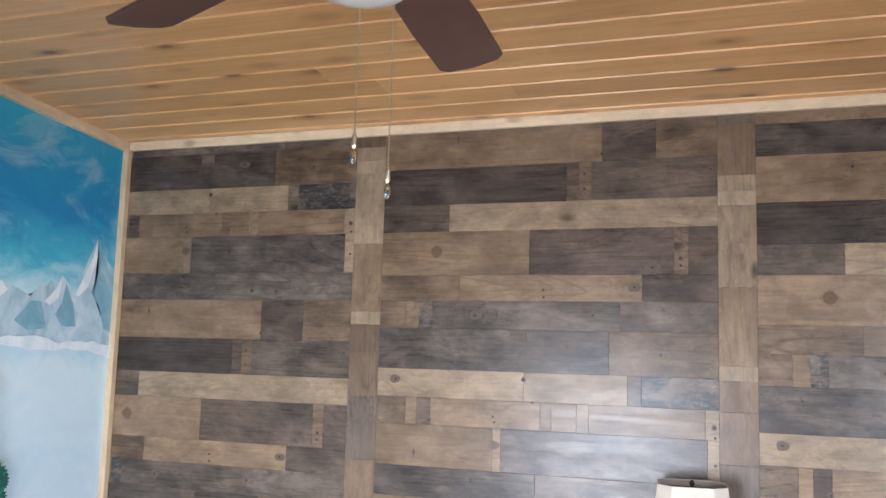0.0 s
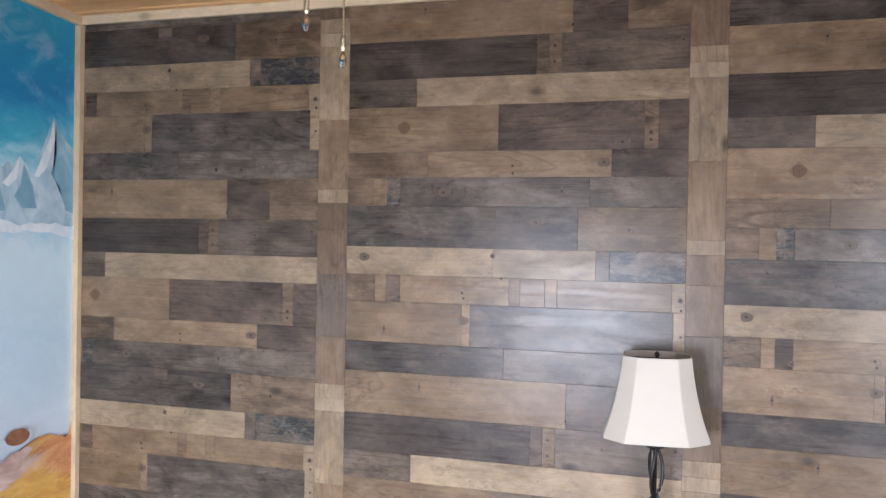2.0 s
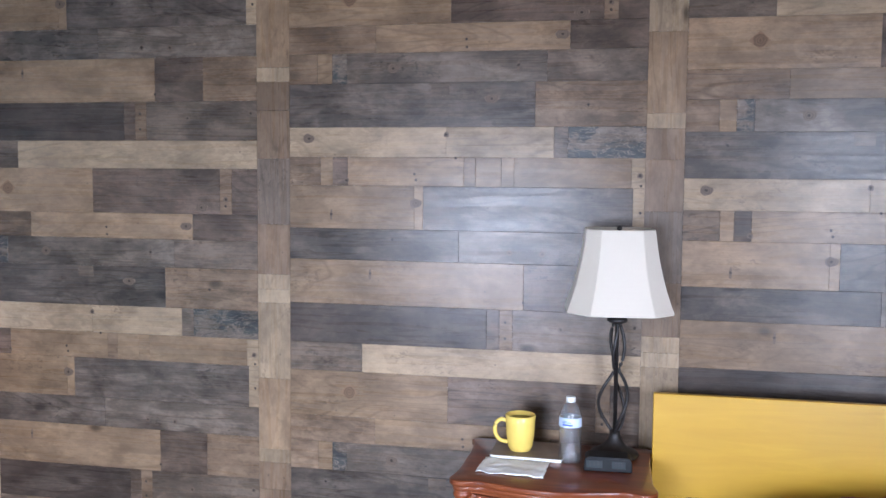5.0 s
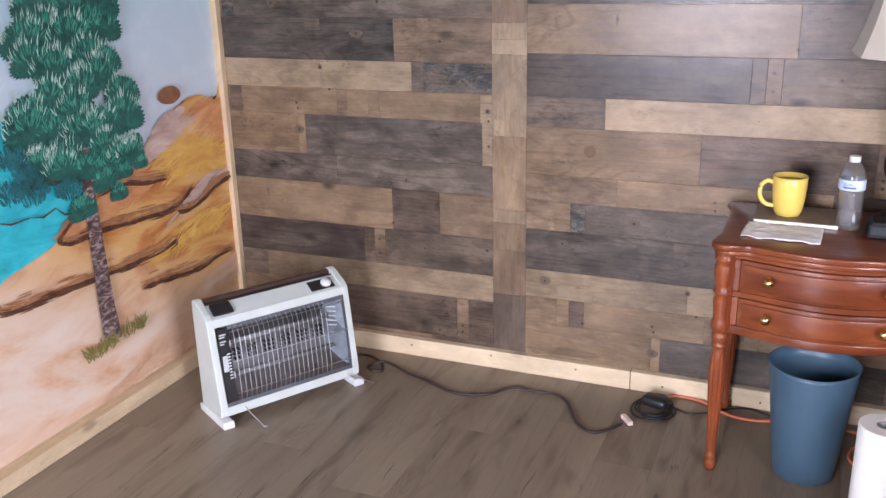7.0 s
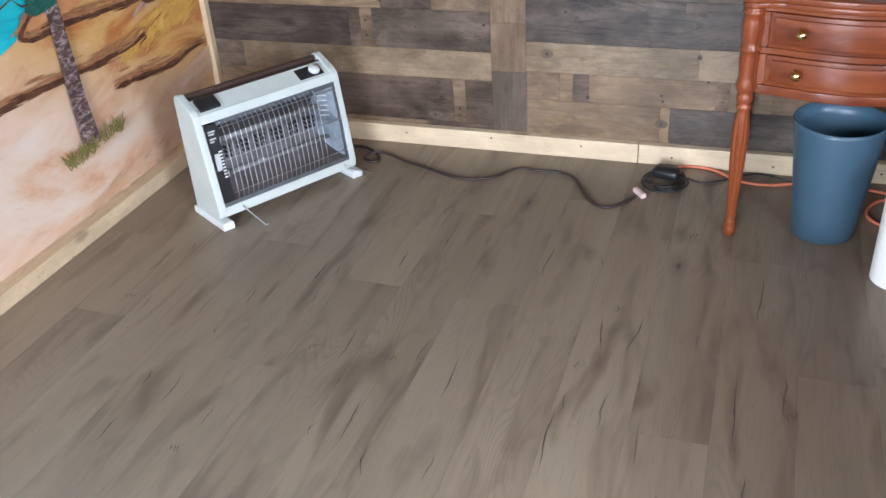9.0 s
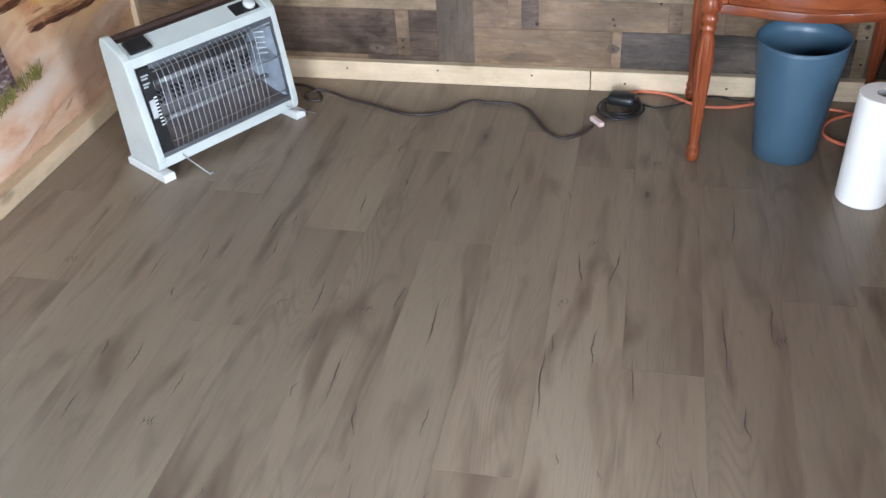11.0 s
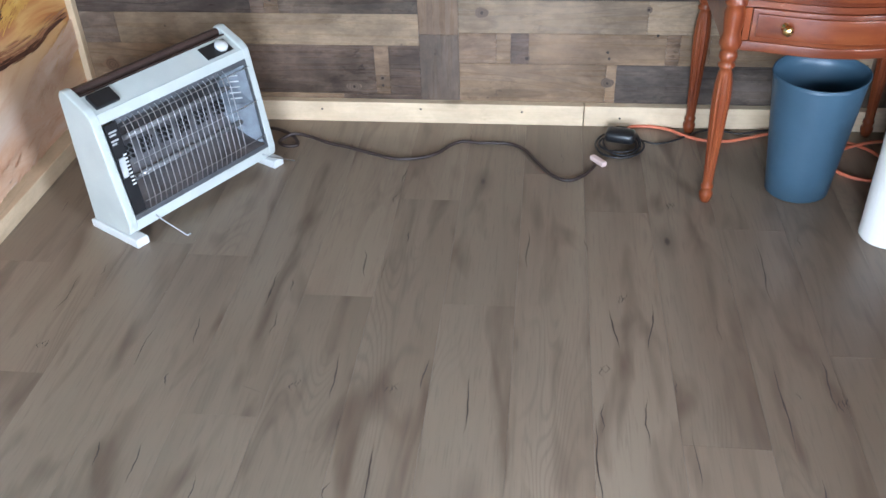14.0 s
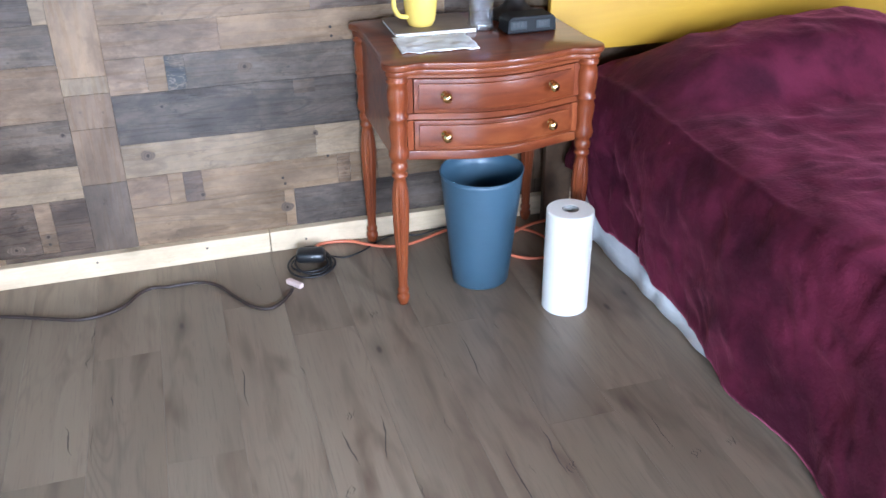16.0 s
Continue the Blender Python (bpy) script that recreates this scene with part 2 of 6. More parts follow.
def floor_vinyl():
    """Printed oak: soft brown clouds drawn out along the plank, fine pores, arched grain in places, small knots."""
    m, nt, b = mat("taupe_oak_vinyl", 0.40)
    base = noise_tex(nt, coords(nt, (5.0, 0.7, 5.0)), 1.0, 3.0, 0.5, 0.6)
    col = ramp(nt, base, [(0.30, (0.180, 0.131, 0.0895)), (0.5, (0.220, 0.166, 0.115)), (0.70, (0.248, 0.1925, 0.135))])
    streak = noise_tex(nt, coords(nt, (42, 1.3, 42)), 1.0, 6.0, 0.62, 0.8)
    col = mixed(nt, maths(nt, "MULTIPLY", grey(nt, streak, 0.50, 0.74), 0.30), col, (0.120, 0.086, 0.063))
    cloud = noise_tex(nt, coords(nt, (17, 3.4, 17)), 1.0, 2.5, 0.50, 0.5)
    col = mixed(nt, maths(nt, "MULTIPLY", grey(nt, cloud, 0.52, 0.74), 0.80), col, (0.098, 0.060, 0.040))
    # arched grain: contour lines of a slow field, only here and there
    flow = noise_tex(nt, coords(nt, (9.0, 1.5, 9.0)), 1.0, 1.0, 0.4, 0.3)
    line = maths(nt, "ABSOLUTE", maths(nt, "SUBTRACT", maths(nt, "FRACT", maths(nt, "MULTIPLY", flow, 26.0)), 0.5))
    here = grey(nt, noise_tex(nt, coords(nt, (5, 1.3, 5)), 1.0, 1.0), 0.53, 0.64)
    col = mixed(nt, maths(nt, "MULTIPLY", maths(nt, "MULTIPLY", fall(nt, line, 0.04, 0.26), here), 0.26), col, (0.092, 0.064, 0.049))
    pore = noise_tex(nt, coords(nt, (260, 14, 260)), 1.0, 2.0, 0.5)
    col = mixed(nt, maths(nt, "MULTIPLY", grey(nt, pore, 0.56, 0.72), 0.28), col, (0.105, 0.078, 0.060))
    halo = spots(nt, coords(nt, (6.0, 2.4, 6.0)), 1.0, 0.05, 0.20)
    col = mixed(nt, maths(nt, "MULTIPLY", halo, 0.45), col, (0.092, 0.060, 0.044))
    knot = spots(nt, coords(nt, (6.0, 2.4, 6.0)), 1.0, 0.02, 0.05)
    col = mixed(nt, maths(nt, "MULTIPLY", knot, 0.7), col, (0.033, 0.019, 0.013))
    col = value_jitter(nt, col, 0.88, 1.10)
    nt.links.new(col, b.inputs["Base Color"])
    rr = nt.nodes.new("ShaderNodeMapRange")
    nt.links.new(streak, rr.inputs["Value"])
    rr.inputs["To Min"].default_value, rr.inputs["To Max"].default_value = 0.30, 0.46
    nt.links.new(rr.outputs["Result"], b.inputs["Roughness"])
    bump(nt, b, streak, 0.12, 0.001)
    return m


def plain(name, color, rough=0.5, metal=0.0, var=0.12, scale=30.0, relief=0.0, spec=0.5):
    """A single surface with slight cloudy variation."""
    m, nt, b = mat(name, rough, metal, color, spec)
    n = noise_tex(nt, coords(nt, (1, 1, 1)), scale, 3.0)
    lo = tuple(max(0.0, c * (1 - var)) for c in color)
    hi = tuple(min(1.0, c * (1 + var)) for c in color)
    nt.links.new(ramp(nt, n, [(0.3, lo), (0.7, hi)]), b.inputs["Base Color"])
    if relief:
        bump(nt, b, n, relief, 0.001)
    return m


CEIL = ceiling_pine()
VINYL = floor_vinyl()
GROOVE = plain("pale_groove_pine", (0.80, 0.66, 0.48), 0.5)
JOINT = plain("dark_joint", (0.07, 0.056, 0.047), 0.8)
WALLPAINT = plain("cream_wall_paint", (0.62, 0.58, 0.52), 0.8, var=0.05, scale=6)
FRAME_WHITE = plain("white_window_vinyl", (0.8, 0.8, 0.78), 0.4, var=0.03)
SUBFLOOR = plain("grey_underlay", (0.13, 0.105, 0.09), 0.9)
GRASS = plain("dull_grass_ground", (0.07, 0.09, 0.04), 0.95, var=0.5, scale=2)


def glass(name, rough=0.0, tint=(1, 1, 1), ior=1.45):
    m, nt, b = mat(name, rough, 0.0, tint)
    b.inputs["Transmission Weight"].default_value = 1.0
    b.inputs["IOR"].default_value = ior
    return m


PANE = glass("window_glass")


# ---- helpers for meshes ----
def obj(name, bm, material=None, parent=None, smooth=False):
    me = bpy.data.meshes.new(name)
    bm.normal_update()
    bm.to_mesh(me)
    bm.free()
    if material is not None:
        for mm in (material if isinstance(material, (list, tuple)) else [material]):
            me.materials.append(mm)
    if smooth:
        me.shade_smooth()
    ob = new(name, me)
    if parent is not None:
        ob.parent = parent
    return ob


def part(name, bm, material, parent, label="", smooth=False):
    ob = obj(name, bm, material, parent, smooth)
    return tagged(ob, label) if label else ob


def soft(ob, degrees=32):
    """Smooth shading on curved faces, with the true edges kept sharp."""
    ob.data.shade_smooth()
    ob.data.set_sharp_from_angle(angle=radians(degrees))
    return ob


def thing(name, m=None, label="", category="", group="", kind=""):
    e = new(name)
    e.empty_display_size = 0.05
    if m is not None:
        e.matrix_world = m
    return tagged(e, label, category, group, kind)


def add_box(bm, x0, x1, y0, y1, z0, z1, bevel=0.0, segs=2, m=None):
    mm = Matrix.Translation(((x0 + x1) / 2, (y0 + y1) / 2, (z0 + z1) / 2)) @ Matrix.Diagonal((x1 - x0, y1 - y0, z1 - z0, 1))
    made = bmesh.ops.create_cube(bm, size=1.0, matrix=mm)["verts"]
    if bevel:
        edges = list({e for v in made for e in v.link_edges})
        r = bmesh.ops.bevel(bm, geom=edges, offset=bevel, segments=segs, profile=0.5, affect="EDGES", clamp_overlap=True)
        made = list({v for f in r["faces"] for v in f.verts} | {v for v in made if v.is_valid})
    if m is not None:
        bmesh.ops.transform(bm, matrix=m, verts=made)
    return made


def box(x0, x1, y0, y1, z0, z1, bevel=0.0, segs=2):
    bm = bmesh.new()
    add_box(bm, x0, x1, y0, y1, z0, z1, bevel, segs)
    return bm


def add_lathe(bm, prof, n=32, cx=0.0, cy=0.0, lobes=None, closed=True):
    """prof: (radius, z) rows from one end to the other; lobes(z, angle) scales the radius."""
    rings = []
    for r, z in prof:
        ring = []
        for i in range(n):
            a = 2 * math.pi * i / n
            k = lobes(z, a) if lobes else 1.0
            ring.append(bm.verts.new((cx + r * k * math.cos(a), cy + r * k * math.sin(a), z)))
        rings.append(ring)
    for p, q in zip(rings, rings[1:]):
        for i in range(n):
            bm.faces.new((p[i], p[(i + 1) % n], q[(i + 1) % n], q[i]))
    if closed:
        bm.faces.new(rings[0][::-1])
        bm.faces.new(rings[-1])


def lathe(prof, n=32, cx=0.0, cy=0.0, lobes=None, closed=True):
    bm = bmesh.new()
    add_lathe(bm, prof, n, cx, cy, lobes, closed)
    return bm


def smooth_path(pts, steps=6):
    """A rounded line through the points."""
    out = []
    p = [Vector(pts[0])] + [Vector(q) for q in pts] + [Vector(pts[-1])]
    for i in range(1, len(p) - 2):
        a, b, c, d = p[i - 1:i + 3]
        for k in range(steps):
            t = k / steps
            out.append(0.5 * ((2 * b) + (c - a) * t + (2 * a - 5 * b + 4 * c - d) * t * t + (3 * b - a - 3 * c + d) * t ** 3))
    out.append(Vector(pts[-1]))
    return out


def add_tube(bm, pts, r, n=8, radii=None):
    up = Vector((0, 0, 1))
    rings = []
    for i, p in enumerate(pts):
        d = (pts[min(i + 1, len(pts) - 1)] - pts[max(i - 1, 0)])
        d = d.normalized() if d.length > 1e-9 else Vector((1, 0, 0))
        ref = up if abs(d.z) < 0.95 else Vector((1, 0, 0))
        u = d.cross(ref).normalized()
        v = u.cross(d).normalized()
        rr = radii[i] if radii else r
        rings.append([bm.verts.new(p + rr * (math.cos(2 * math.pi * k / n) * u + math.sin(2 * math.pi * k / n) * v)) for k in range(n)])
    for a, b in zip(rings, rings[1:]):
        for k in range(n):
            bm.faces.new((a[k], a[(k + 1) % n], b[(k + 1) % n], b[k]))
    bm.faces.new(rings[0][::-1])
    bm.faces.new(rings[-1])


def tube(pts, r, n=8, steps=6):
    bm = bmesh.new()
    add_tube(bm, smooth_path(pts, steps) if steps else [Vector(p) for p in pts], r, n)
    bmesh.ops.recalc_face_normals(bm, faces=bm.faces)
    return bm


def prism(outline, y0, y1, bevel=0.0):
    """An outline in x and z, drawn out along y."""
    bm = bmesh.new()
    a = [bm.verts.new((x, y0, z)) for x, z in outline]
    b = [bm.verts.new((x, y1, z)) for x, z in outline]
    n = len(outline)
    for i in range(n):
        bm.faces.new((a[i], a[(i + 1) % n], b[(i + 1) % n], b[i]))
    bm.faces.new(a[::-1])
    bm.faces.new(b)
    bmesh.ops.recalc_face_normals(bm, faces=bm.faces)
    if bevel:
        bmesh.ops.bevel(bm, geom=list(bm.edges), offset=bevel, segments=2, profile=0.5, affect="EDGES", clamp_overlap=True)
    return bm


def slab(outline, z0, z1, bevel=0.0):
    """An outline in x and y, raised from z0 to z1."""
    bm = bmesh.new()
    a = [bm.verts.new((x, y, z0)) for x, y in outline]
    b = [bm.verts.new((x, y, z1)) for x, y in outline]
    n = len(outline)
    for i in range(n):
        bm.faces.new((a[i], a[(i + 1) % n], b[(i + 1) % n], b[i]))
    lo, hi = bm.faces.new(a[::-1]), bm.faces.new(b)
    bmesh.ops.recalc_face_normals(bm, faces=bm.faces)
    if bevel:
        edges = [e for e in bm.edges if all(f in (lo, hi) or True for f in e.link_faces) and (e in lo.edges or e in hi.edges)]
        bmesh.ops.bevel(bm, geom=edges, offset=bevel, segments=3, profile=0.5, affect="EDGES", clamp_overlap=True)
    return bm


# ---- the room ----
RISE = 0.074                                  # the ceiling climbs away from the panelled wall


def ceil_z(y):
    return 2.432 - RISE * y


ground = tagged(obj("ground", box(-60, 60, -60, 60, -0.5, -0.35), GRASS), "dull green grass ground outside the room", "ground", kind="structure")
floor = tagged(obj("floor", box(WEST - 0.12, EAST + 0.12, SOUTH - 0.12, 0.12, -0.12, -0.006), SUBFLOOR), "taupe wood-look vinyl plank floor", "floor", kind="structure")

# panelled wall at y = 0: backing, with the boards on it further down
wall_north = tagged(obj("wall_north", box(WEST - 0.12, EAST + 0.12, 0.005, 0.13, -0.1, 2.9), JOINT), "wall of weathered wood-print plank panels", "wall", kind="structure")
wall_west = tagged(obj("wall_west", box(WEST - 0.12, WEST - 0.002, SOUTH - 0.12, 0.004, -0.1, 2.9), WALLPAINT), "painted side wall that carries a mural", "wall", kind="structure")
bm = bmesh.new()
add_box(bm, EAST, EAST + 0.12, SOUTH - 0.12, gy0, -0.1, 2.9)
add_box(bm, EAST, EAST + 0.12, gy1, 0.004, -0.1, 2.9)
add_box(bm, EAST, EAST + 0.12, gy0, gy1, gz1, 2.9)
add_box(bm, EAST, EAST + 0.12, gy0, gy1, -0.1, gz0)
wall_east = tagged(obj("wall_east", bm, WALLPAINT), "plain cream painted wall beside the bed", "wall", kind="structure")
# unseen door, added only as an opening for the east fill lamp
door = thing("door_1", None, "unseen white framed glazed door, added to carry the fill light", "door", kind="structure")
bm = bmesh.new()
for q in ((gy0, gy0 + 0.09, gz0, gz1), (gy1 - 0.09, gy1, gz0, gz1), (gy0 + 0.09, gy1 - 0.09, gz0, gz0 + 0.14), (gy0 + 0.09, gy1 - 0.09, gz1 - 0.09, gz1)):
    add_box(bm, EAST + 0.05, EAST + 0.09, q[0], q[1], q[2], q[3])
part("door_frame", bm, FRAME_WHITE, door)
pane = part("pane", box(EAST + 0.066, EAST + 0.072, gy0 + 0.09, gy1 - 0.09, gz0 + 0.14, gz1 - 0.09), PANE, door)
pane.visible_shadow = False

bm = bmesh.new()
xs = [WEST] + [v for w in WINDOWS for v in w[:2]] + [EAST]
for i in range(0, len(xs), 2):
    add_box(bm, xs[i], xs[i + 1], SOUTH - 0.12, SOUTH, -0.1, 2.9)
for wx0, wx1, wz0, wz1 in WINDOWS:
    add_box(bm, wx0, wx1, SOUTH - 0.12, SOUTH, -0.1, wz0)
    add_box(bm, wx0, wx1, SOUTH - 0.12, SOUTH, wz1, 2.9)
wall_south = tagged(obj("wall_south", bm, WALLPAINT), "plain cream painted wall with one window", "wall", kind="structure")
for i, (wx0, wx1, wz0, wz1) in enumerate(WINDOWS):
    win = thing("window_%d" % (i + 1), None, "white vinyl framed window with clear glass", "window", kind="structure")
    bm = bmesh.new()
    for q in ((wx0, wx0 + 0.04, wz0, wz1), (wx1 - 0.04, wx1, wz0, wz1), (wx0 + 0.04, wx1 - 0.04, wz0, wz0 + 0.04), (wx0 + 0.04, wx1 - 0.04, wz1 - 0.04, wz1)):
        add_box(bm, q[0], q[1], SOUTH - 0.1, SOUTH - 0.05, q[2], q[3])
    part("window_frame", bm, FRAME_WHITE, win)
    pane = part("pane", box(wx0 + 0.04, wx1 - 0.04, SOUTH - 0.08, SOUTH - 0.074, wz0 + 0.04, wz1 - 0.04), PANE, win)
    pane.visible_shadow = False

# ceiling: boards that run along the panelled wall, with pale grooves between
BOARD = 0.1236
bm = bmesh.new()
add_box(bm, WEST - 0.12, EAST + 0.12, 0, 1, 0, 0.1)
for v in bm.verts:
    yy = 0.1 if v.co.y > 0.5 else SOUTH - 0.12
    v.co = (v.co.x, yy, ceil_z(yy) + 0.0035 + (0.1 if v.co.z > 0.05 else 0))
for f in bm.faces:
    f.material_index = 1
y = -0.054 + BOARD
k = 0
rng = random.Random(4)
while y > SOUTH:
    if y > 0.0:
        ya_ = -0.0005
    else:
        ya_ = y
    y1 = max(y - BOARD + 0.008, SOUTH)
    cuts = [WEST, WEST + rng.uniform(1.0, 2.6), EAST]
    for xa, xb in zip(cuts, cuts[1:]):
        v = []
        for (yy, dz) in ((ya_, 0.005), (ya_ - 0.002, 0.0), (y1 + 0.002, 0.0), (y1, 0.005)):
            for xx in (xa + 0.0006, xb - 0.0006):
                v.append(bm.verts.new((xx, yy, ceil_z(yy) + dz - 0.001)))
        for i in range(0, 6, 2):
            f = bm.faces.new((v[i], v[i + 2], v[i + 3], v[i + 1]))
            f.material_index = 0
    y -= BOARD
ceiling = tagged(obj("ceiling", bm, [CEIL, GROOVE]), "varnished knotty pine tongue-and-groove board ceiling", "ceiling", kind="structure")

# trims
tagged(obj("trim_ceiling_north", box(WEST + 0.022, EAST, -0.016, 0.0, 2.399, 2.4325, 0.002), PINE), "pale raw pine trim strip under the ceiling", "trim", kind="structure")
bm = bmesh.new()
add_box(bm, WEST, WEST + 0.02, 0, 1, 0, 1, 0)
for v in bm.verts:
    yy = -0.004 if v.co.y > 0.5 else SOUTH
    v.co = (v.co.x, yy, ceil_z(yy) - (0.001 if v.co.z > 0.5 else 0.036))
tagged(obj("trim_ceiling_west", bm, PINE_Y), "pale raw pine trim strip under the ceiling", "trim", kind="structure")
tagged(obj("trim_corner", box(WEST, WEST + 0.026, -0.026, -0.001, 0.0, 2.396, 0.002), PINE_Z), "pale raw pine corner trim strip", "trim", kind="structure")
for xa, xb in ((WEST + 0.027, 0.349), (0.351, EAST)):
    bb = tagged(obj("baseboard", box(xa, xb, -0.028, -0.001, 0.0, 0.062, 0.002), PINE), "raw pine baseboard with knots and screw holes", "baseboard", kind="structure")
    sx = xa + 0.1
    while sx < xb:
        part("screw", lathe([(0.0035, 0), (0.003, 0.0006)], 8), JOINT, bb).matrix_basis = pose(sx, -0.0282, 0.034 + 0.010 * math.sin(sx * 40), 90)
        sx += 0.29
tagged(obj("baseboard", box(WEST, WEST + 0.056, SOUTH, -0.029, 0.0, 0.047, 0.002), PINE_Y), "raw pine baseboard under the mural", "baseboard", kind="structure")


# ---- the mural on the side wall: painted layers, each a hair thicker than the one below ----
def brush(name, stops, scale=(3, 5, 9), rough=0.55, detail=6.0, distort=1.5, relief=0.25):
    m, nt, b = mat(name, rough)
    n = noise_tex(nt, coords(nt, scale, False), 1.0, detail, 0.62, distort)
    nt.links.new(ramp(nt, n, stops), b.inputs["Base Color"])
    bump(nt, b, n, relief, 0.0008)
    return m


def gradient_paint(name, bands, wobble=0.10, scale=(1, 2.4, 3.4), streak=0.25):
    """Colours laid one over the other by height (z in metres over 2.5), with brushed edges."""
    m, nt, b = mat(name, 0.5)
    tc = nt.nodes.new("ShaderNodeTexCoord")
    sep = nt.nodes.new("ShaderNodeSeparateXYZ")
    nt.links.new(tc.outputs["Object"], sep.inputs[0])
    n = noise_tex(nt, coords(nt, scale, False), 1.0, 6.0, 0.6, 2.0)
    h = maths(nt, "ADD", maths(nt, "DIVIDE", sep.outputs["Z"], 2.5), maths(nt, "MULTIPLY", maths(nt, "SUBTRACT", n, 0.5), wobble))
    col = ramp(nt, h, bands)
    cloud = noise_tex(nt, coords(nt, (1, 3.5, 6), False), 1.0, 6.0, 0.65, 1.4)
    col = mixed(nt, maths(nt, "MULTIPLY", grey(nt, cloud, 0.5, 0.78), streak), col, (0.72, 0.82, 0.86))
    nt.links.new(col, b.inputs["Base Color"])
    bump(nt, b, n, 0.15, 0.0008)
    return m


SKY_PAINT = gradient_paint("mural_sky_paint", [(0.0, (0.62, 0.60, 0.60)), (0.36, (0.55, 0.62, 0.68)), (0.50, (0.50, 0.66, 0.74)), (0.62, (0.64, 0.80, 0.85)), (0.68, (0.36, 0.66, 0.78)),
                                               (0.735, (0.55, 0.80, 0.86)), (0.775, (0.06, 0.46, 0.62)), (0.85, (0.010, 0.22, 0.46)), (0.92, (0.015, 0.30, 0.50)), (0.99, (0.02, 0.36, 0.52))], 0.13, (1, 3.0, 4.5), 0.38)
MOUNT = brush("mural_mountain_paint", [(0.3, (0.22, 0.40, 0.50)), (0.5, (0.42, 0.60, 0.68)), (0.7, (0.66, 0.78, 0.82))], (1, 7, 5))
MOUNT_DARK = brush("mural_mountain_shade", [(0.3, (0.16, 0.36, 0.47)), (0.6, (0.28, 0.50, 0.60)), (0.8, (0.46, 0.64, 0.71))], (1, 9, 6))
SNOW = brush("mural_snow_paint", [(0.3, (0.60, 0.74, 0.80)), (0.6, (0.85, 0.90, 0.92))], (1, 9, 5))
LAKE = brush("mural_turquoise_paint", [(0.3, (0.0, 0.30, 0.36)), (0.5, (0.01, 0.48, 0.55)), (0.75, (0.10, 0.62, 0.66))], (1, 3, 12))


def earth_paint():
    m, nt, b = mat("mural_earth_paint", 0.55)
    tc = nt.nodes.new("ShaderNodeTexCoord")
    rot = nt.nodes.new("ShaderNodeMapping")
    rot.inputs["Rotation"].default_value = (radians(-24), 0, 0)
    rot.inputs["Scale"].default_value = (1, 2.3, 6.5)
    nt.links.new(tc.outputs["Object"], rot.inputs["Vector"])
    n = noise_tex(nt, rot.outputs["Vector"], 1.0, 5.0, 0.6, 1.2)
    ochre = ramp(nt, n, [(0.28, (0.286, 0.081, 0.020)), (0.42, (0.470, 0.178, 0.048)), (0.52, (0.605, 0.340, 0.112)), (0.62, (0.638, 0.373, 0.160)), (0.75, (0.689, 0.502, 0.304))])
    sand = ramp(nt, n, [(0.28, (0.470, 0.194, 0.088)), (0.42, (0.622, 0.389, 0.248)), (0.56, (0.672, 0.518, 0.400)), (0.75, (0.706, 0.608, 0.528))])
    sep = nt.nodes.new("ShaderNodeSeparateXYZ")
    nt.links.new(tc.outputs["Object"], sep.inputs[0])
    h = maths(nt, "ADD", sep.outputs["Z"], maths(nt, "MULTIPLY", sep.outputs["Y"], 0.42))
    h = maths(nt, "ADD", h, maths(nt, "MULTIPLY", maths(nt, "SUBTRACT", n, 0.5), 0.3))
    f = grey(nt, h, -0.10, 0.26)
    nt.links.new(mixed(nt, f, sand, ochre), b.inputs["Base Color"])
    bump(nt, b, n, 0.3, 0.001)
    return m


EARTH = earth_paint()
RIDGE = brush("mural_ridge_paint", [(0.3, (0.045, 0.014, 0.008)), (0.6, (0.12, 0.045, 0.02)), (0.8, (0.25, 0.10, 0.04))], (1, 14, 14))
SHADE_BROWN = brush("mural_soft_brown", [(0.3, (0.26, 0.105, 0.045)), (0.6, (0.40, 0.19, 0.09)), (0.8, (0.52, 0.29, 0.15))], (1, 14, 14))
RUST = brush("mural_rust_paint", [(0.3, (0.46, 0.17, 0.06)), (0.55, (0.60, 0.28, 0.12)), (0.8, (0.74, 0.44, 0.24))], (1, 5, 12))
GOLD = brush("mural_gold_paint", [(0.3, (0.50, 0.22, 0.05)), (0.6, (0.68, 0.40, 0.09)), (0.8, (0.74, 0.55, 0.22))], (1, 5, 12))
WASH = brush("mural_pale_rust_wash", [(0.3, (0.55, 0.31, 0.18)), (0.55, (0.63, 0.42, 0.28)), (0.8, (0.70, 0.54, 0.41))], (1, 5, 12))
PINK = brush("mural_pink_grey_paint", [(0.3, (0.38, 0.24, 0.19)), (0.6, (0.55, 0.40, 0.34)), (0.8, (0.66, 0.55, 0.50))], (1, 5, 12))
BARK = brush("mural_bark_paint", [(0.32, (0.035, 0.018, 0.018)), (0.5, (0.11, 0.06, 0.055)), (0.66, (0.42, 0.34, 0.33))], (1, 26, 60))
PINE_DARK = brush("mural_pine_dark", [(0.3, (0.006, 0.055, 0.045)), (0.55, (0.014, 0.11, 0.088)), (0.8, (0.030, 0.20, 0.155))], (1, 30, 30))
PINE_TEAL = plain("blue_green_needle_paint", (0.012, 0.115, 0.125), 0.6, var=0.3, scale=30)
PINE_MID = brush("mural_pine_mid", [(0.3, (0.018, 0.20, 0.14)), (0.6, (0.05, 0.33, 0.23)), (0.8, (0.16, 0.44, 0.33))], (1, 30, 30))
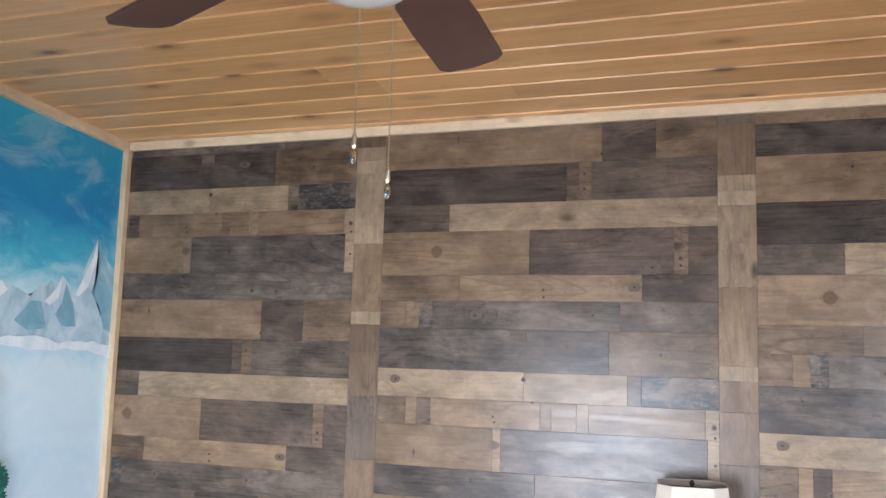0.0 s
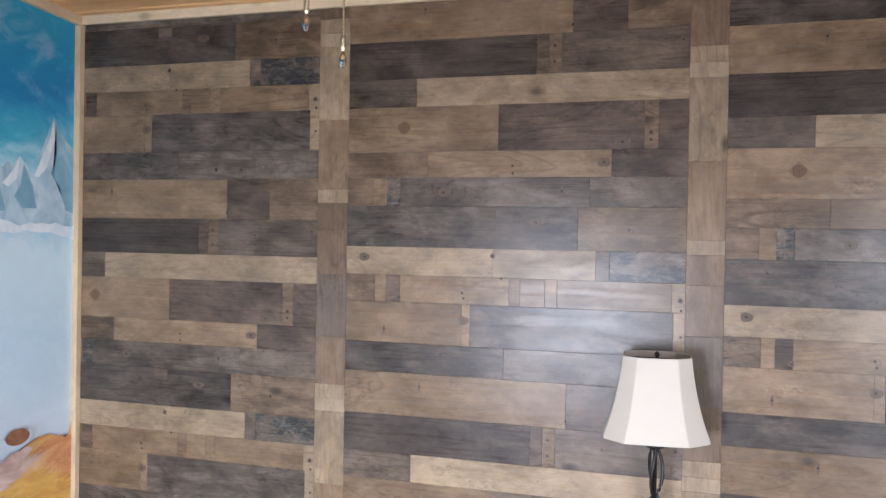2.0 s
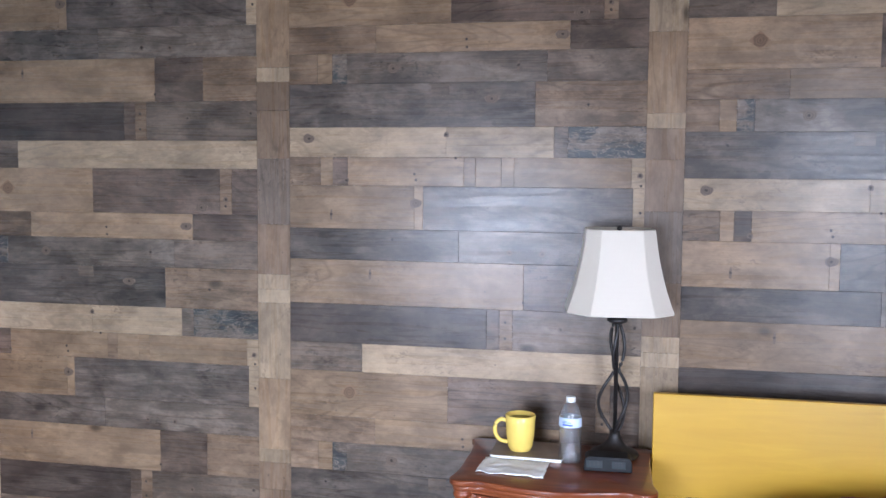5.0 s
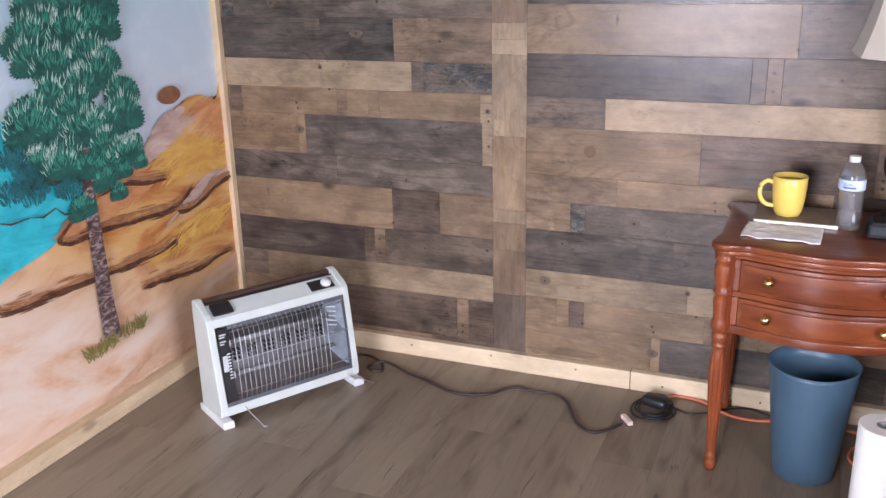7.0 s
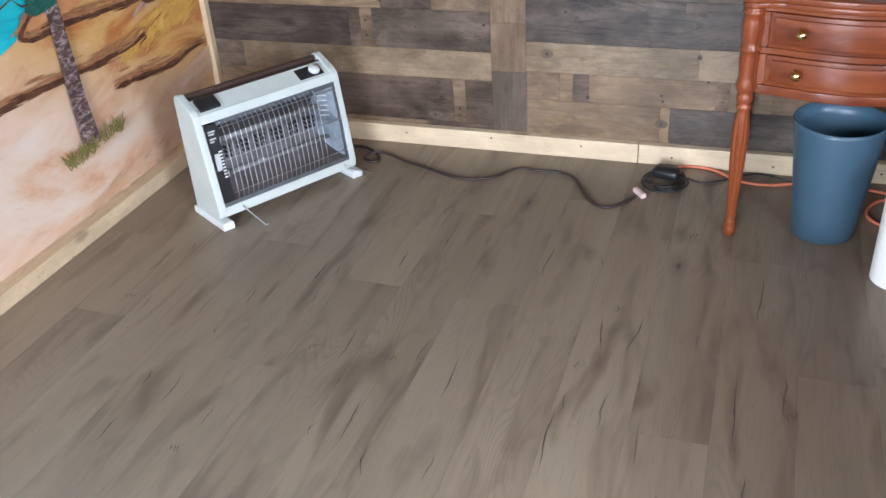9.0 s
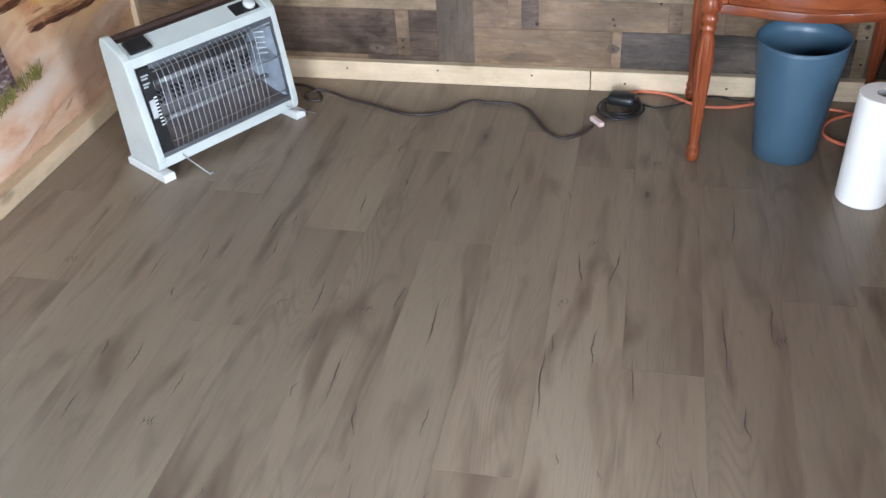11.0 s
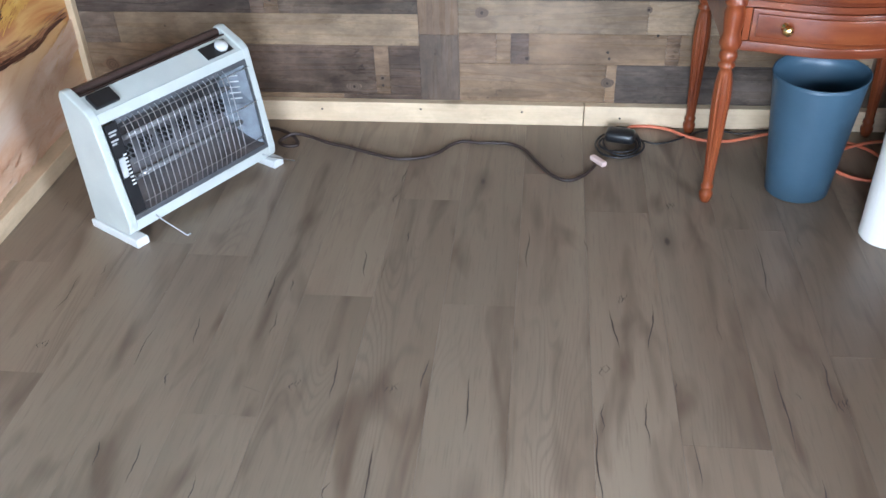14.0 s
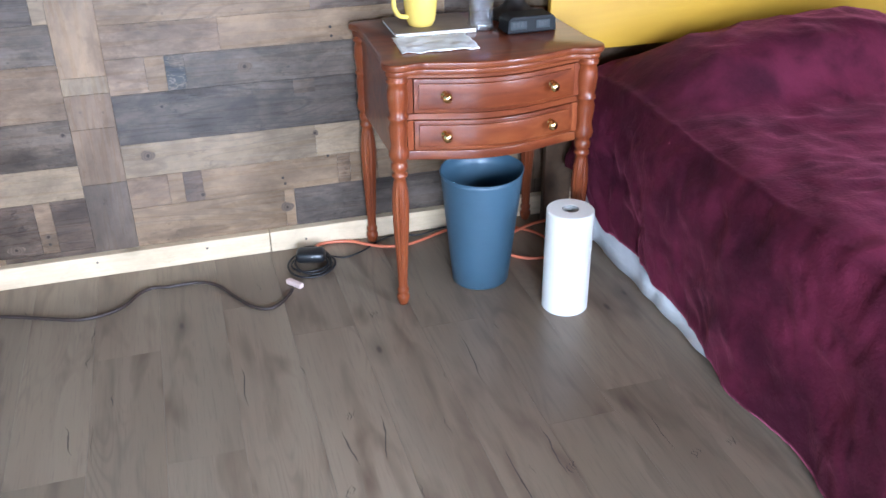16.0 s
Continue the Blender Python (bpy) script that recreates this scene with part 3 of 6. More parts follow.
PINE_SNOW = brush("mural_pine_snow", [(0.3, (0.30, 0.52, 0.43)), (0.6, (0.55, 0.70, 0.62)), (0.8, (0.74, 0.82, 0.77))], (1, 30, 30))
TUFT = brush("mural_tuft_paint", [(0.3, (0.10, 0.09, 0.02)), (0.6, (0.24, 0.20, 0.06)), (0.8, (0.40, 0.33, 0.14))], (1, 30, 30))
FAWN = brush("mural_brown_shape_paint", [(0.3, (0.16, 0.06, 0.03)), (0.6, (0.28, 0.12, 0.06)), (0.8, (0.42, 0.25, 0.17))], (1, 16, 16))

mural = thing("mural", None, "painted landscape mural with mountains, pine and ochre hills", "mural")
LAYER = [WEST]


def layer():
    LAYER[0] += 0.0007
    return LAYER[0]


def rough_outline(pts, wob, steps=5):
    out = smooth_path([(0, y, z) for y, z in pts] + [(0, *pts[0])], steps)[:-1]
    res = []
    for p in out:
        d = noise.noise_vector(p * 23.0) * wob
        res.append((p.y + d.y, p.z + d.z))
    return res


def patch(name, pts, material, wob=0.006, label="", straight=False, sharp=False):
    x = layer()
    bm = bmesh.new()
    o = pts if straight else rough_outline(pts, wob)
    if sharp:
        o = []
        for (ya, za), (yb, zb) in zip(pts, pts[1:] + pts[:1]):
            for q in range(4):
                p = Vector((0, ya + (yb - ya) * q / 4, za + (zb - za) * q / 4))
                d = noise.noise_vector(p * 40.0) * wob * (0.0 if q == 0 else 1.0)
                o.append((p.y + d.y * 0.5, p.z + d.z * 0.5))
    bm.faces.new([bm.verts.new((x, y, z)) for y, z in o])
    bmesh.ops.triangulate(bm, faces=bm.faces)
    bmesh.ops.recalc_face_normals(bm, faces=bm.faces)
    if bm.faces[:] and sum(f.normal.x for f in bm.faces) < 0:
        bmesh.ops.reverse_faces(bm, faces=bm.faces)
    return part(name, bm, material, mural, label)


COUNT = [0]


def add_stroke(bm, x, pts, w, tip=0.15):
    COUNT[0] += 1
    x += (COUNT[0] % 110) * 0.000006                          # each stroke lies a hair over the one before
    p = [Vector((x, y, z)) for y, z in pts]
    n = len(p)
    left, right = [], []
    for i, q in enumerate(p):
        d = p[min(i + 1, n - 1)] - p[max(i - 1, 0)]
        s = Vector((0, -d.z, d.y)).normalized()
        t = i / max(1, n - 1)
        k = w * max(tip, math.sin(math.pi * min(1.0, 0.12 + 0.88 * t)) ** 0.6) / 2
        left.append(bm.verts.new(q + s * k))
        right.append(bm.verts.new(q - s * k))
    for i in range(n - 1):
        f = bm.faces.new((left[i], left[i + 1], right[i + 1], right[i]))
        f.normal_update()
        if f.normal.x < 0:
            f.normal_flip()


patch("sky", [(SOUTH, 0.0), (-0.002, 0.0), (-0.002, 2.44), (SOUTH, 2.74)], SKY_PAINT, straight=True)
patch("mountain", [(-0.002, 1.66), (-0.002, 1.93), (-0.05, 1.96), (-0.10, 2.00), (-0.135, 2.055), (-0.17, 1.98), (-0.21, 1.90), (-0.235, 1.83), (-0.27, 1.87), (-0.305, 1.90), (-0.335, 1.86),
                   (-0.36, 1.88), (-0.385, 1.85), (-0.405, 1.866), (-0.45, 1.815), (-0.52, 1.84), (-0.59, 1.86), (-0.66, 1.80), (-0.75, 1.83), (-0.85, 1.75), (-0.95, 1.66)], MOUNT, 0.004, sharp=True)
patch("mountain_shade", [(-0.002, 1.70), (-0.002, 1.90), (-0.06, 1.94), (-0.125, 2.035), (-0.118, 1.93), (-0.15, 1.85), (-0.10, 1.80), (-0.07, 1.72)], MOUNT_DARK, 0.004, sharp=True)
patch("mountain_shade", [(-0.24, 1.80), (-0.285, 1.875), (-0.30, 1.80), (-0.33, 1.76), (-0.29, 1.72), (-0.22, 1.72)], MOUNT_DARK, 0.004, sharp=True)
patch("mountain_shade", [(-0.40, 1.80), (-0.45, 1.80), (-0.52, 1.73), (-0.46, 1.70), (-0.37, 1.71)], MOUNT_DARK, 0.004, sharp=True)
patch("snow_cap", [(-0.138, 2.05), (-0.155, 1.98), (-0.20, 1.90), (-0.235, 1.835), (-0.215, 1.83), (-0.17, 1.87), (-0.15, 1.93), (-0.132, 1.97)], SNOW, 0.004, sharp=True)
patch("snow_cap", [(-0.307, 1.895), (-0.335, 1.85), (-0.39, 1.80), (-0.36, 1.79), (-0.32, 1.82)], SNOW, 0.004, sharp=True)
patch("snow_cap", [(-0.59, 1.858), (-0.65, 1.80), (-0.70, 1.76), (-0.62, 1.78), (-0.56, 1.83)], SNOW, 0.004, sharp=True)
patch("snow_field", [(-0.002, 1.66), (-0.15, 1.675), (-0.28, 1.665), (-0.50, 1.68), (-0.60, 1.65), (-0.40, 1.635), (-0.20, 1.64), (-0.002, 1.61)], SNOW, 0.02)

patch("lake", [(-0.60, 0.80), (-0.66, 0.95), (-0.95, 0.96), (-1.4, 0.97), (-1.9, 0.95), (-2.4, 0.7), (-2.2, 0.40), (-1.5, 0.42), (-1.05, 0.52), (-0.80, 0.64)], LAKE)
patch("earth", [(-0.002, 0.0), (-0.002, 0.885), (-0.06, 0.880), (-0.14, 0.905), (-0.225, 0.900), (-0.33, 0.865), (-0.45, 0.795), (-0.56, 0.765), (-0.676, 0.722), (-0.70, 0.706), (-0.797, 0.652),
                (-0.877, 0.598), (-0.98, 0.573), (-1.069, 0.555), (-1.12, 0.52), (-1.25, 0.47), (-1.6, 0.42), (-2.2, 0.40), (-3.0, 0.36), (-3.9, 0.35), (-4.05, 0.0), (-2.0, 0.0)], EARTH, 0.006)
def inside(poly, y, z):
    hit = False
    for (ya, za), (yb, zb) in zip(poly, poly[1:] + poly[:1]):
        if (za > z) != (zb > z) and y < ya + (z - za) / (zb - za) * (yb - ya):
            hit = not hit
    return hit


def strokes(name, material, poly):
    """A patch of colour laid on in many long brush strokes."""
    r = random.Random(len(poly) * 7 + int(abs(poly[1][0]) * 1000))
    bm = bmesh.new()
    x = layer()
    ys, zs = [q[0] for q in poly], [q[1] for q in poly]
    area = (max(ys) - min(ys)) * (max(zs) - min(zs))
    want, tries = int(40 + area * 1700), 0
    while want and tries < 6000:
        tries += 1
        y, z = r.uniform(min(ys), max(ys)), r.uniform(min(zs), max(zs))
        if not inside(poly, y, z):
            continue
        want -= 1
        ln, sl = r.uniform(0.04, 0.14), r.uniform(0.15, 0.50)
        p = [(y + ln * (k / 4 - 0.5), z + ln * (k / 4 - 0.5) * sl + 0.006 * math.sin(k)) for k in range(5)]
        p = [(min(-0.004, a), b) for a, b in p]
        add_stroke(bm, x, p, r.uniform(0.004, 0.010), 0.05)
    tagged(part(name, bm, material, mural), kind="stuff")


strokes("rust_hill", RUST, [(-0.004, 0.875), (-0.08, 0.875), (-0.16, 0.885), (-0.20, 0.85), (-0.14, 0.80), (-0.06, 0.74), (-0.004, 0.72)])
strokes("gold_hill", GOLD, [(-0.01, 0.70), (-0.08, 0.73), (-0.20, 0.79), (-0.32, 0.765), (-0.42, 0.725), (-0.48, 0.67), (-0.36, 0.66), (-0.20, 0.66), (-0.08, 0.63)])
strokes("pink_hill", PINK, [(-0.20, 0.83), (-0.30, 0.855), (-0.44, 0.795), (-0.52, 0.74), (-0.44, 0.735), (-0.32, 0.775)])
strokes("pink_hill", PINK, [(-0.015, 0.62), (-0.12, 0.60), (-0.25, 0.545), (-0.34, 0.535), (-0.28, 0.58), (-0.15, 0.63)])
strokes("rust_hill", RUST, [(-0.42, 0.70), (-0.56, 0.745), (-0.68, 0.70), (-0.80, 0.645), (-0.86, 0.60), (-0.74, 0.595), (-0.60, 0.62), (-0.48, 0.65)])
strokes("gold_hill", GOLD, [(-0.05, 0.50), (-0.22, 0.52), (-0.40, 0.48), (-0.52, 0.44), (-0.42, 0.41), (-0.22, 0.43), (-0.08, 0.45)])
strokes("rust_wash", WASH, [(-0.004, 0.32), (-0.12, 0.30), (-0.28, 0.27), (-0.40, 0.20), (-0.30, 0.16), (-0.14, 0.20), (-0.004, 0.25)])
strokes("rust_wash", WASH, [(-0.25, 0.12), (-0.45, 0.135), (-0.66, 0.10), (-0.85, 0.07), (-0.60, 0.065), (-0.35, 0.07)])

for line, w in (([(-0.05, 0.335), (-0.16, 0.335), (-0.26, 0.325), (-0.38, 0.335), (-0.47, 0.348), (-0.555, 0.352)], 0.012),
                ([(-0.36, 0.455), (-0.455, 0.444), (-0.58, 0.444), (-0.669, 0.447), (-0.823, 0.456), (-0.946, 0.458), (-1.043, 0.460), (-1.113, 0.475), (-1.15, 0.50)], 0.016),
                ([(-0.25, 0.61), (-0.31, 0.58), (-0.40, 0.565), (-0.54, 0.575), (-0.64, 0.581), (-0.753, 0.586), (-0.823, 0.584), (-0.868, 0.596), (-0.847, 0.623), (-0.800, 0.646)], 0.013),
                ([(-0.03, 0.60), (-0.12, 0.585), (-0.20, 0.555), (-0.29, 0.54), (-0.345, 0.552)], 0.010),
                ([(-0.38, 0.67), (-0.48, 0.68), (-0.60, 0.70), (-0.70, 0.69)], 0.010)):
    run = [(p.y, p.z) for p in smooth_path([(0, *q) for q in line], 5)]
    r = random.Random(len(line) * 100 + int(w * 1e4))
    bm = bmesh.new()
    x = layer()
    for q in range(len(run) * 6):                             # brown shading that fades out above the line
        a = r.randrange(0, len(run) - 3)
        up, dn = abs(r.gauss(0.0, 0.014)), r.uniform(-0.012, 0.012)
        add_stroke(bm, x, [(y_ + dn, z_ + up) for y_, z_ in run[a:a + 4]], r.uniform(0.002, 0.006), 0.05)
    tagged(part("ridge_shade", bm, SHADE_BROWN, mural), kind="stuff")
    bm = bmesh.new()
    x = layer()
    add_stroke(bm, x, run, w * 0.45)
    for q in range(len(run) * 4):
        a = r.randrange(0, len(run) - 3)
        up, dn = r.gauss(0.002, 0.35 * w), r.uniform(-0.008, 0.008)
        add_stroke(bm, x, [(y_ + dn, z_ + up) for y_, z_ in run[a:a + 4]], r.uniform(0.0015, 0.0045), 0.05)
    part("ridge_line", bm, RIDGE, mural)

# plain brown shape on the hill
for cy_, cz_, ry_, rz_, lean in ((-0.318, 0.930, 0.058, 0.028, 0.0),):
    patch("brown_shape", [(cy_ + ry_ * math.cos(a) * math.cos(lean) - rz_ * math.sin(a) * math.sin(lean), cz_ + ry_ * math.cos(a) * math.sin(lean) + rz_ * math.sin(a) * math.cos(lean))
                          for a in [2 * math.pi * i / 14 for i in range(14)]], FAWN, 0.002, "plain reddish brown painted oval")
patch("pale_shape", [(-0.335 + 0.088 * math.cos(a), 0.858 + 0.022 * math.cos(a) + 0.020 * math.sin(a)) for a in [2 * math.pi * i / 14 for i in range(14)]], PINK, 0.008, "plain pinkish grey painted patch")

# the pine tree: bark, then needles in tiers
bm = bmesh.new()
x = layer()
trunk = [(-0.722, 0.245, 0.078), (-0.730, 0.36, 0.066), (-0.732, 0.50, 0.058), (-0.733, 0.66, 0.050), (-0.730, 0.85, 0.042), (-0.725, 1.10, 0.032), (-0.722, 1.40, 0.018), (-0.72, 1.58, 0.006)]
vs = [(bm.verts.new((x, y - w / 2, z)), bm.verts.new((x, y + w / 2, z))) for y, z, w in trunk]
for (a, b), (c, d) in zip(vs, vs[1:]):
    bm.faces.new((a, b, d, c))
part("tree_trunk", bm, BARK, mural)
rng = random.Random(7)


def half_width(z):
    return 0.215 * (1 - max(0.0, (z - 0.98)) / 0.78) ** 0.8 if z > 0.98 else 0.215


clumps = []
z = 1.64
while z > 0.835:
    hw = half_width(z)
    n = max(1, round(hw / 0.088))
    for i in range(-n, n + 1):
        yy = -0.725 + (i + rng.uniform(-0.25, 0.25)) * hw / n * 0.85
        zz = z - abs(i / n) * 0.05 + rng.uniform(-0.03, 0.03)
        clumps.append((yy, zz, i / n, rng.uniform(0.95, 1.35)))
    z -= 0.086
for yy, zz, s in ((-0.64, 0.775, 1.0), (-0.818, 0.800, 1.0), (-0.72, 0.785, 0.9), (-0.575, 0.80, 0.9), (-0.514, 0.822, 0.62), (-0.495, 0.752, 0.5), (-0.611, 0.684, 0.62), (-0.767, 0.676, 0.85), (-0.900, 0.835, 0.9), (-0.665, 0.735, 0.85), (-0.575, 0.742, 0.6)):
    clumps.append((yy, zz, -0.5, s))
for name, material in (("needles_dark", PINE_DARK), ("needles", PINE_MID), ("needle_snow", PINE_SNOW)):
    bm = bmesh.new()
    x = layer()
    for ci, (yy, zz, side, s) in enumerate(clumps):
        rx, rz = 0.066 * s, 0.040 * s
        if name == "needles_dark":
            n = 64
            xx = x + (ci % 40) * 0.000012
            ring = []
            for q in range(n):
                a = 2 * math.pi * q / n
                k = (1.0 + 0.16 * noise.noise(Vector((yy * 30, zz * 30, math.cos(a) * 1.5))) + (0.13 if q % 2 else -0.06) * rng.uniform(0.4, 1.0))
                ring.append(bm.verts.new((xx, yy + rx * k * math.cos(a), zz + rz * k * math.sin(a) - 0.25 * rx * abs(math.cos(a)) ** 2)))
            mid_v = bm.verts.new((xx, yy, zz))
            for q in range(n):
                bm.faces.new((mid_v, ring[q], ring[(q + 1) % n]))
            continue
        if name == "needle_snow" and (zz < 0.76 or rng.random() < 0.22):
            continue
        for q in range(30 if name == "needles" else 22):
            a = math.pi * (rng.uniform(0.02, 0.98) if name == "needles" else rng.uniform(0.20, 0.95))
            r0 = rng.uniform(0.15, 0.85) if name == "needles" else 0.86 + 0.20 * rng.random()
            oy, oz = yy + r0 * rx * math.cos(a), zz + r0 * rz * math.sin(a) - 0.25 * rx * (r0 * math.cos(a)) ** 2
            ln = rng.uniform(0.014, 0.028) * s
            b_ = 0.5 * a + 0.5 * (math.pi / 2) + rng.uniform(-0.35, 0.35)
            add_stroke(bm, x, [(oy, oz), (oy + 0.5 * ln * math.cos(b_), oz + 0.5 * ln * math.sin(b_)), (oy + ln * math.cos(b_ * 0.9), oz + ln * math.sin(b_))], 0.0036 if name == "needles" else 0.0026)
    tagged(part(name, bm, material, mural), kind="stuff")
bm = bmesh.new()
x = layer()
for q in range(90):
    oy = rng.uniform(-0.84, -0.58)
    oz = 0.222 + (oy + 0.84) * 0.09 + rng.uniform(-0.01, 0.01)
    a = math.pi / 2 + rng.uniform(-0.9, 0.9)
    ln = rng.uniform(0.03, 0.065)
    add_stroke(bm, x, [(oy, oz), (oy + math.cos(a) * ln * 0.5, oz + math.sin(a) * ln * 0.5), (oy + math.cos(a) * ln * 1.1, oz + math.sin(a) * ln * 0.9)], 0.006)
tagged(part("grass_tuft", bm, TUFT, mural), kind="stuff")
for (by, bz), (ty, tz) in (((-0.812, 0.672), (-0.870, 0.702)), ((-0.870, 0.702), (-0.967, 0.699)), ((-0.967, 0.699), (-1.10, 0.722)), ((-0.755, 0.752), (-0.901, 0.790)), ((-0.901, 0.790), (-0.988, 0.782))):
    bm = bmesh.new()
    add_stroke(bm, layer(), [(by, bz), ((by + ty) / 2, (bz + tz) / 2 - 0.012), (ty, tz)], 0.006)
    part("bare_branch", bm, RIDGE, mural)

# blue-green clumps over the water
rng = random.Random(23)
bm = bmesh.new()
x = layer()
for ci, (yy, zz, s) in enumerate(((-0.997, 0.857, 0.8), (-0.955, 0.812, 0.65), (-0.944, 0.757, 0.95), (-0.816, 0.733, 0.72), (-1.018, 0.770, 0.8))):
    for q in range(110):
        a, r0 = rng.uniform(0, 2 * math.pi), rng.random() ** 0.5
        oy, oz = yy + 0.058 * s * r0 * math.cos(a), zz + 0.036 * s * r0 * math.sin(a)
        b_, ln = math.pi / 2 + 0.9 * math.cos(a) * -1 * r0 + rng.uniform(-0.3, 0.3), rng.uniform(0.014, 0.028)
        add_stroke(bm, x, [(oy, oz), (oy + 0.5 * ln * math.cos(b_), oz + 0.5 * ln * math.sin(b_)), (oy + ln * math.cos(b_), oz + ln * math.sin(b_))], 0.005)
tagged(part("needles_teal", bm, PINE_TEAL, mural), kind="stuff")

# the painting sits a little nearer the corner and lower than its layers were drawn
for layer_ob in mural.children:
    if not layer_ob.name.startswith("sky"):
        for v in layer_ob.data.vertices:
            v.co.y, v.co.z = v.co.y * 0.955, max(0.0, v.co.z - 0.014)

# ---- ceiling fan ----
FANX, FANY = 0.765, -1.83
BLADE = plain("reddish_brown_fan_blade", (0.095, 0.040, 0.030), 0.4, var=0.25, scale=8)
BRONZE = plain("dark_bronze_metal", (0.05, 0.035, 0.028), 0.35, 0.8)
OPAL = plain("frosted_white_glass", (0.85, 0.85, 0.83), 0.25, var=0.02)
CHAIN = plain("brass_bead_chain", (0.62, 0.50, 0.33), 0.3, 0.9)
CLEAR = glass("clear_plastic", 0.03)
fan = thing("ceiling_fan", pose(FANX, FANY, 0), "reddish brown ceiling fan with frosted globe and pull chains", "ceiling fan")
top = ceil_z(FANY)
part("downrod", lathe([(0.065, top + 0.004), (0.065, top - 0.02), (0.03, top - 0.055), (0.014, top - 0.06), (0.014, 2.30)], 24), BRONZE, fan, smooth=True)
part("motor_housing", lathe([(0.03, 2.31), (0.09, 2.30), (0.115, 2.275), (0.115, 2.235), (0.085, 2.205), (0.07, 2.19), (0.07, 2.165), (0.09, 2.155), (0.09, 2.145)], 32), BRONZE, fan, smooth=True)
part("globe", lathe([(0.070, 2.150), (0.080, 2.140), (0.083, 2.128), (0.076, 2.108), (0.056, 2.093), (0.032, 2.086), (0.003, 2.083)], 40), OPAL, fan, "frosted white glass light bowl", smooth=True)
for i in range(6):
    a = 95.2 + 60 * i
    bm = slab([(0.16, -0.045), (0.20, -0.052), (0.42, -0.062), (0.615, -0.064), (0.636, -0.050), (0.645, 0.0), (0.636, 0.050), (0.615, 0.064), (0.42, 0.062), (0.20, 0.052), (0.16, 0.045)], -0.004, 0.004, 0.0015)
    blade = part("blade", bm, BLADE, fan)
    blade.matrix_basis = pose(0, 0, 2.208, 0, 0, a) @ pose(0, 0, 0, -12, 0, 0)
    iron = part("blade_iron", slab([(0.08, -0.02), (0.14, -0.018), (0.22, -0.04), (0.24, 0.0), (0.22, 0.04), (0.14, 0.018), (0.08, 0.02)], -0.012, -0.0045, 0.002), BRONZE, blade)
for cx, cy, cz in ((0.736, -1.773, 1.888), (0.775, -1.747, 1.845)):
    cx, cy = cx - FANX, cy - FANY
    bm = bmesh.new()
    add_tube(bm, [Vector((cx, cy, z0)) for z0 in (2.13, 2.0, cz + 0.03)], 0.0008, 6)
    z0 = 2.12
    while z0 > cz + 0.03:
        bmesh.ops.create_icosphere(bm, subdivisions=1, radius=0.0017, matrix=Matrix.Translation((cx, cy, z0)))
        z0 -= 0.0048
    chain = part("pull_chain", bm, CHAIN, fan)
    part("chain_holder", lathe([(0.002, cz + 0.034), (0.0035, cz + 0.03), (0.0035, cz + 0.018), (0.002, cz + 0.014)], 10, cx, cy), CHAIN, chain)
    part("chain_drop", lathe([(0.0015, cz + 0.014), (0.0045, cz + 0.006), (0.005, cz), (0.003, cz - 0.006), (0.0008, cz - 0.008)], 14, cx, cy), CLEAR, chain, "clear teardrop pull", True)


# ---- electric heater in the corner ----
HEAT_WHITE = plain("off_white_heater_enamel", (0.51, 0.545, 0.51), 0.35, var=0.05, scale=12)
BLACK = plain("black_plastic", (0.015, 0.015, 0.016), 0.35, var=0.2)
BROWN_PLASTIC = plain("dark_brown_plastic", (0.05, 0.03, 0.024), 0.4, var=0.2)
CHROME = plain("dull_reflector", (0.27, 0.275, 0.29), 0.45, 1.0, var=0.25, scale=20)
WIRE = plain("chromed_wire", (0.56, 0.57, 0.59), 0.30, 1.0, var=0.05)
QUARTZ = plain("grey_quartz_tube", (0.17, 0.17, 0.17), 0.25, var=0.1)
DARK_STEEL = plain("grey_steel_frame", (0.20, 0.215, 0.23), 0.35, 0.7, var=0.2, scale=15)
BRIGHT = plain("polished_reflector", (0.13, 0.15, 0.17), 0.5, 0.5, var=0.25, scale=40, relief=0.4)
TEXT_GREY = plain("grey_print", (0.45, 0.46, 0.46), 0.5)
PLASTIC_WHITE = plain("white_plastic", (0.66, 0.67, 0.65), 0.35, var=0.03)

heater = thing("electric_heater", pose(-0.727, -0.406, 0, 0, 0, 59) @ Matrix.Diagonal((1.07, 1.05, 1.09, 1)), "off-white electric radiant heater with wire guard, switched off", "heater")
HW = 0.222
cheek = [(0.0, 0.022), (0.0, 0.325), (-0.008, 0.338), (-0.022, 0.340), (-0.085, 0.312), (-0.100, 0.298), (-0.142, 0.055), (-0.140, 0.032), (-0.126, 0.022)]


def side_panel(x0, x1):
    bm = bmesh.new()
    a = [bm.verts.new((x0, y, z)) for y, z in cheek]
    b = [bm.verts.new((x1, y, z)) for y, z in cheek]
    n = len(cheek)
    for i in range(n):
        bm.faces.new((a[i], a[(i + 1) % n], b[(i + 1) % n], b[i]))
    bm.faces.new(a[::-1])
    bm.faces.new(b)
    bmesh.ops.recalc_face_normals(bm, faces=bm.faces)
    bmesh.ops.bevel(bm, geom=list(bm.edges), offset=0.004, segments=2, profile=0.5, affect="EDGES", clamp_overlap=True)
    return bm


part("side_panel", side_panel(-HW, -HW + 0.022), HEAT_WHITE, heater)
part("side_panel", side_panel(HW - 0.022, HW), HEAT_WHITE, heater)


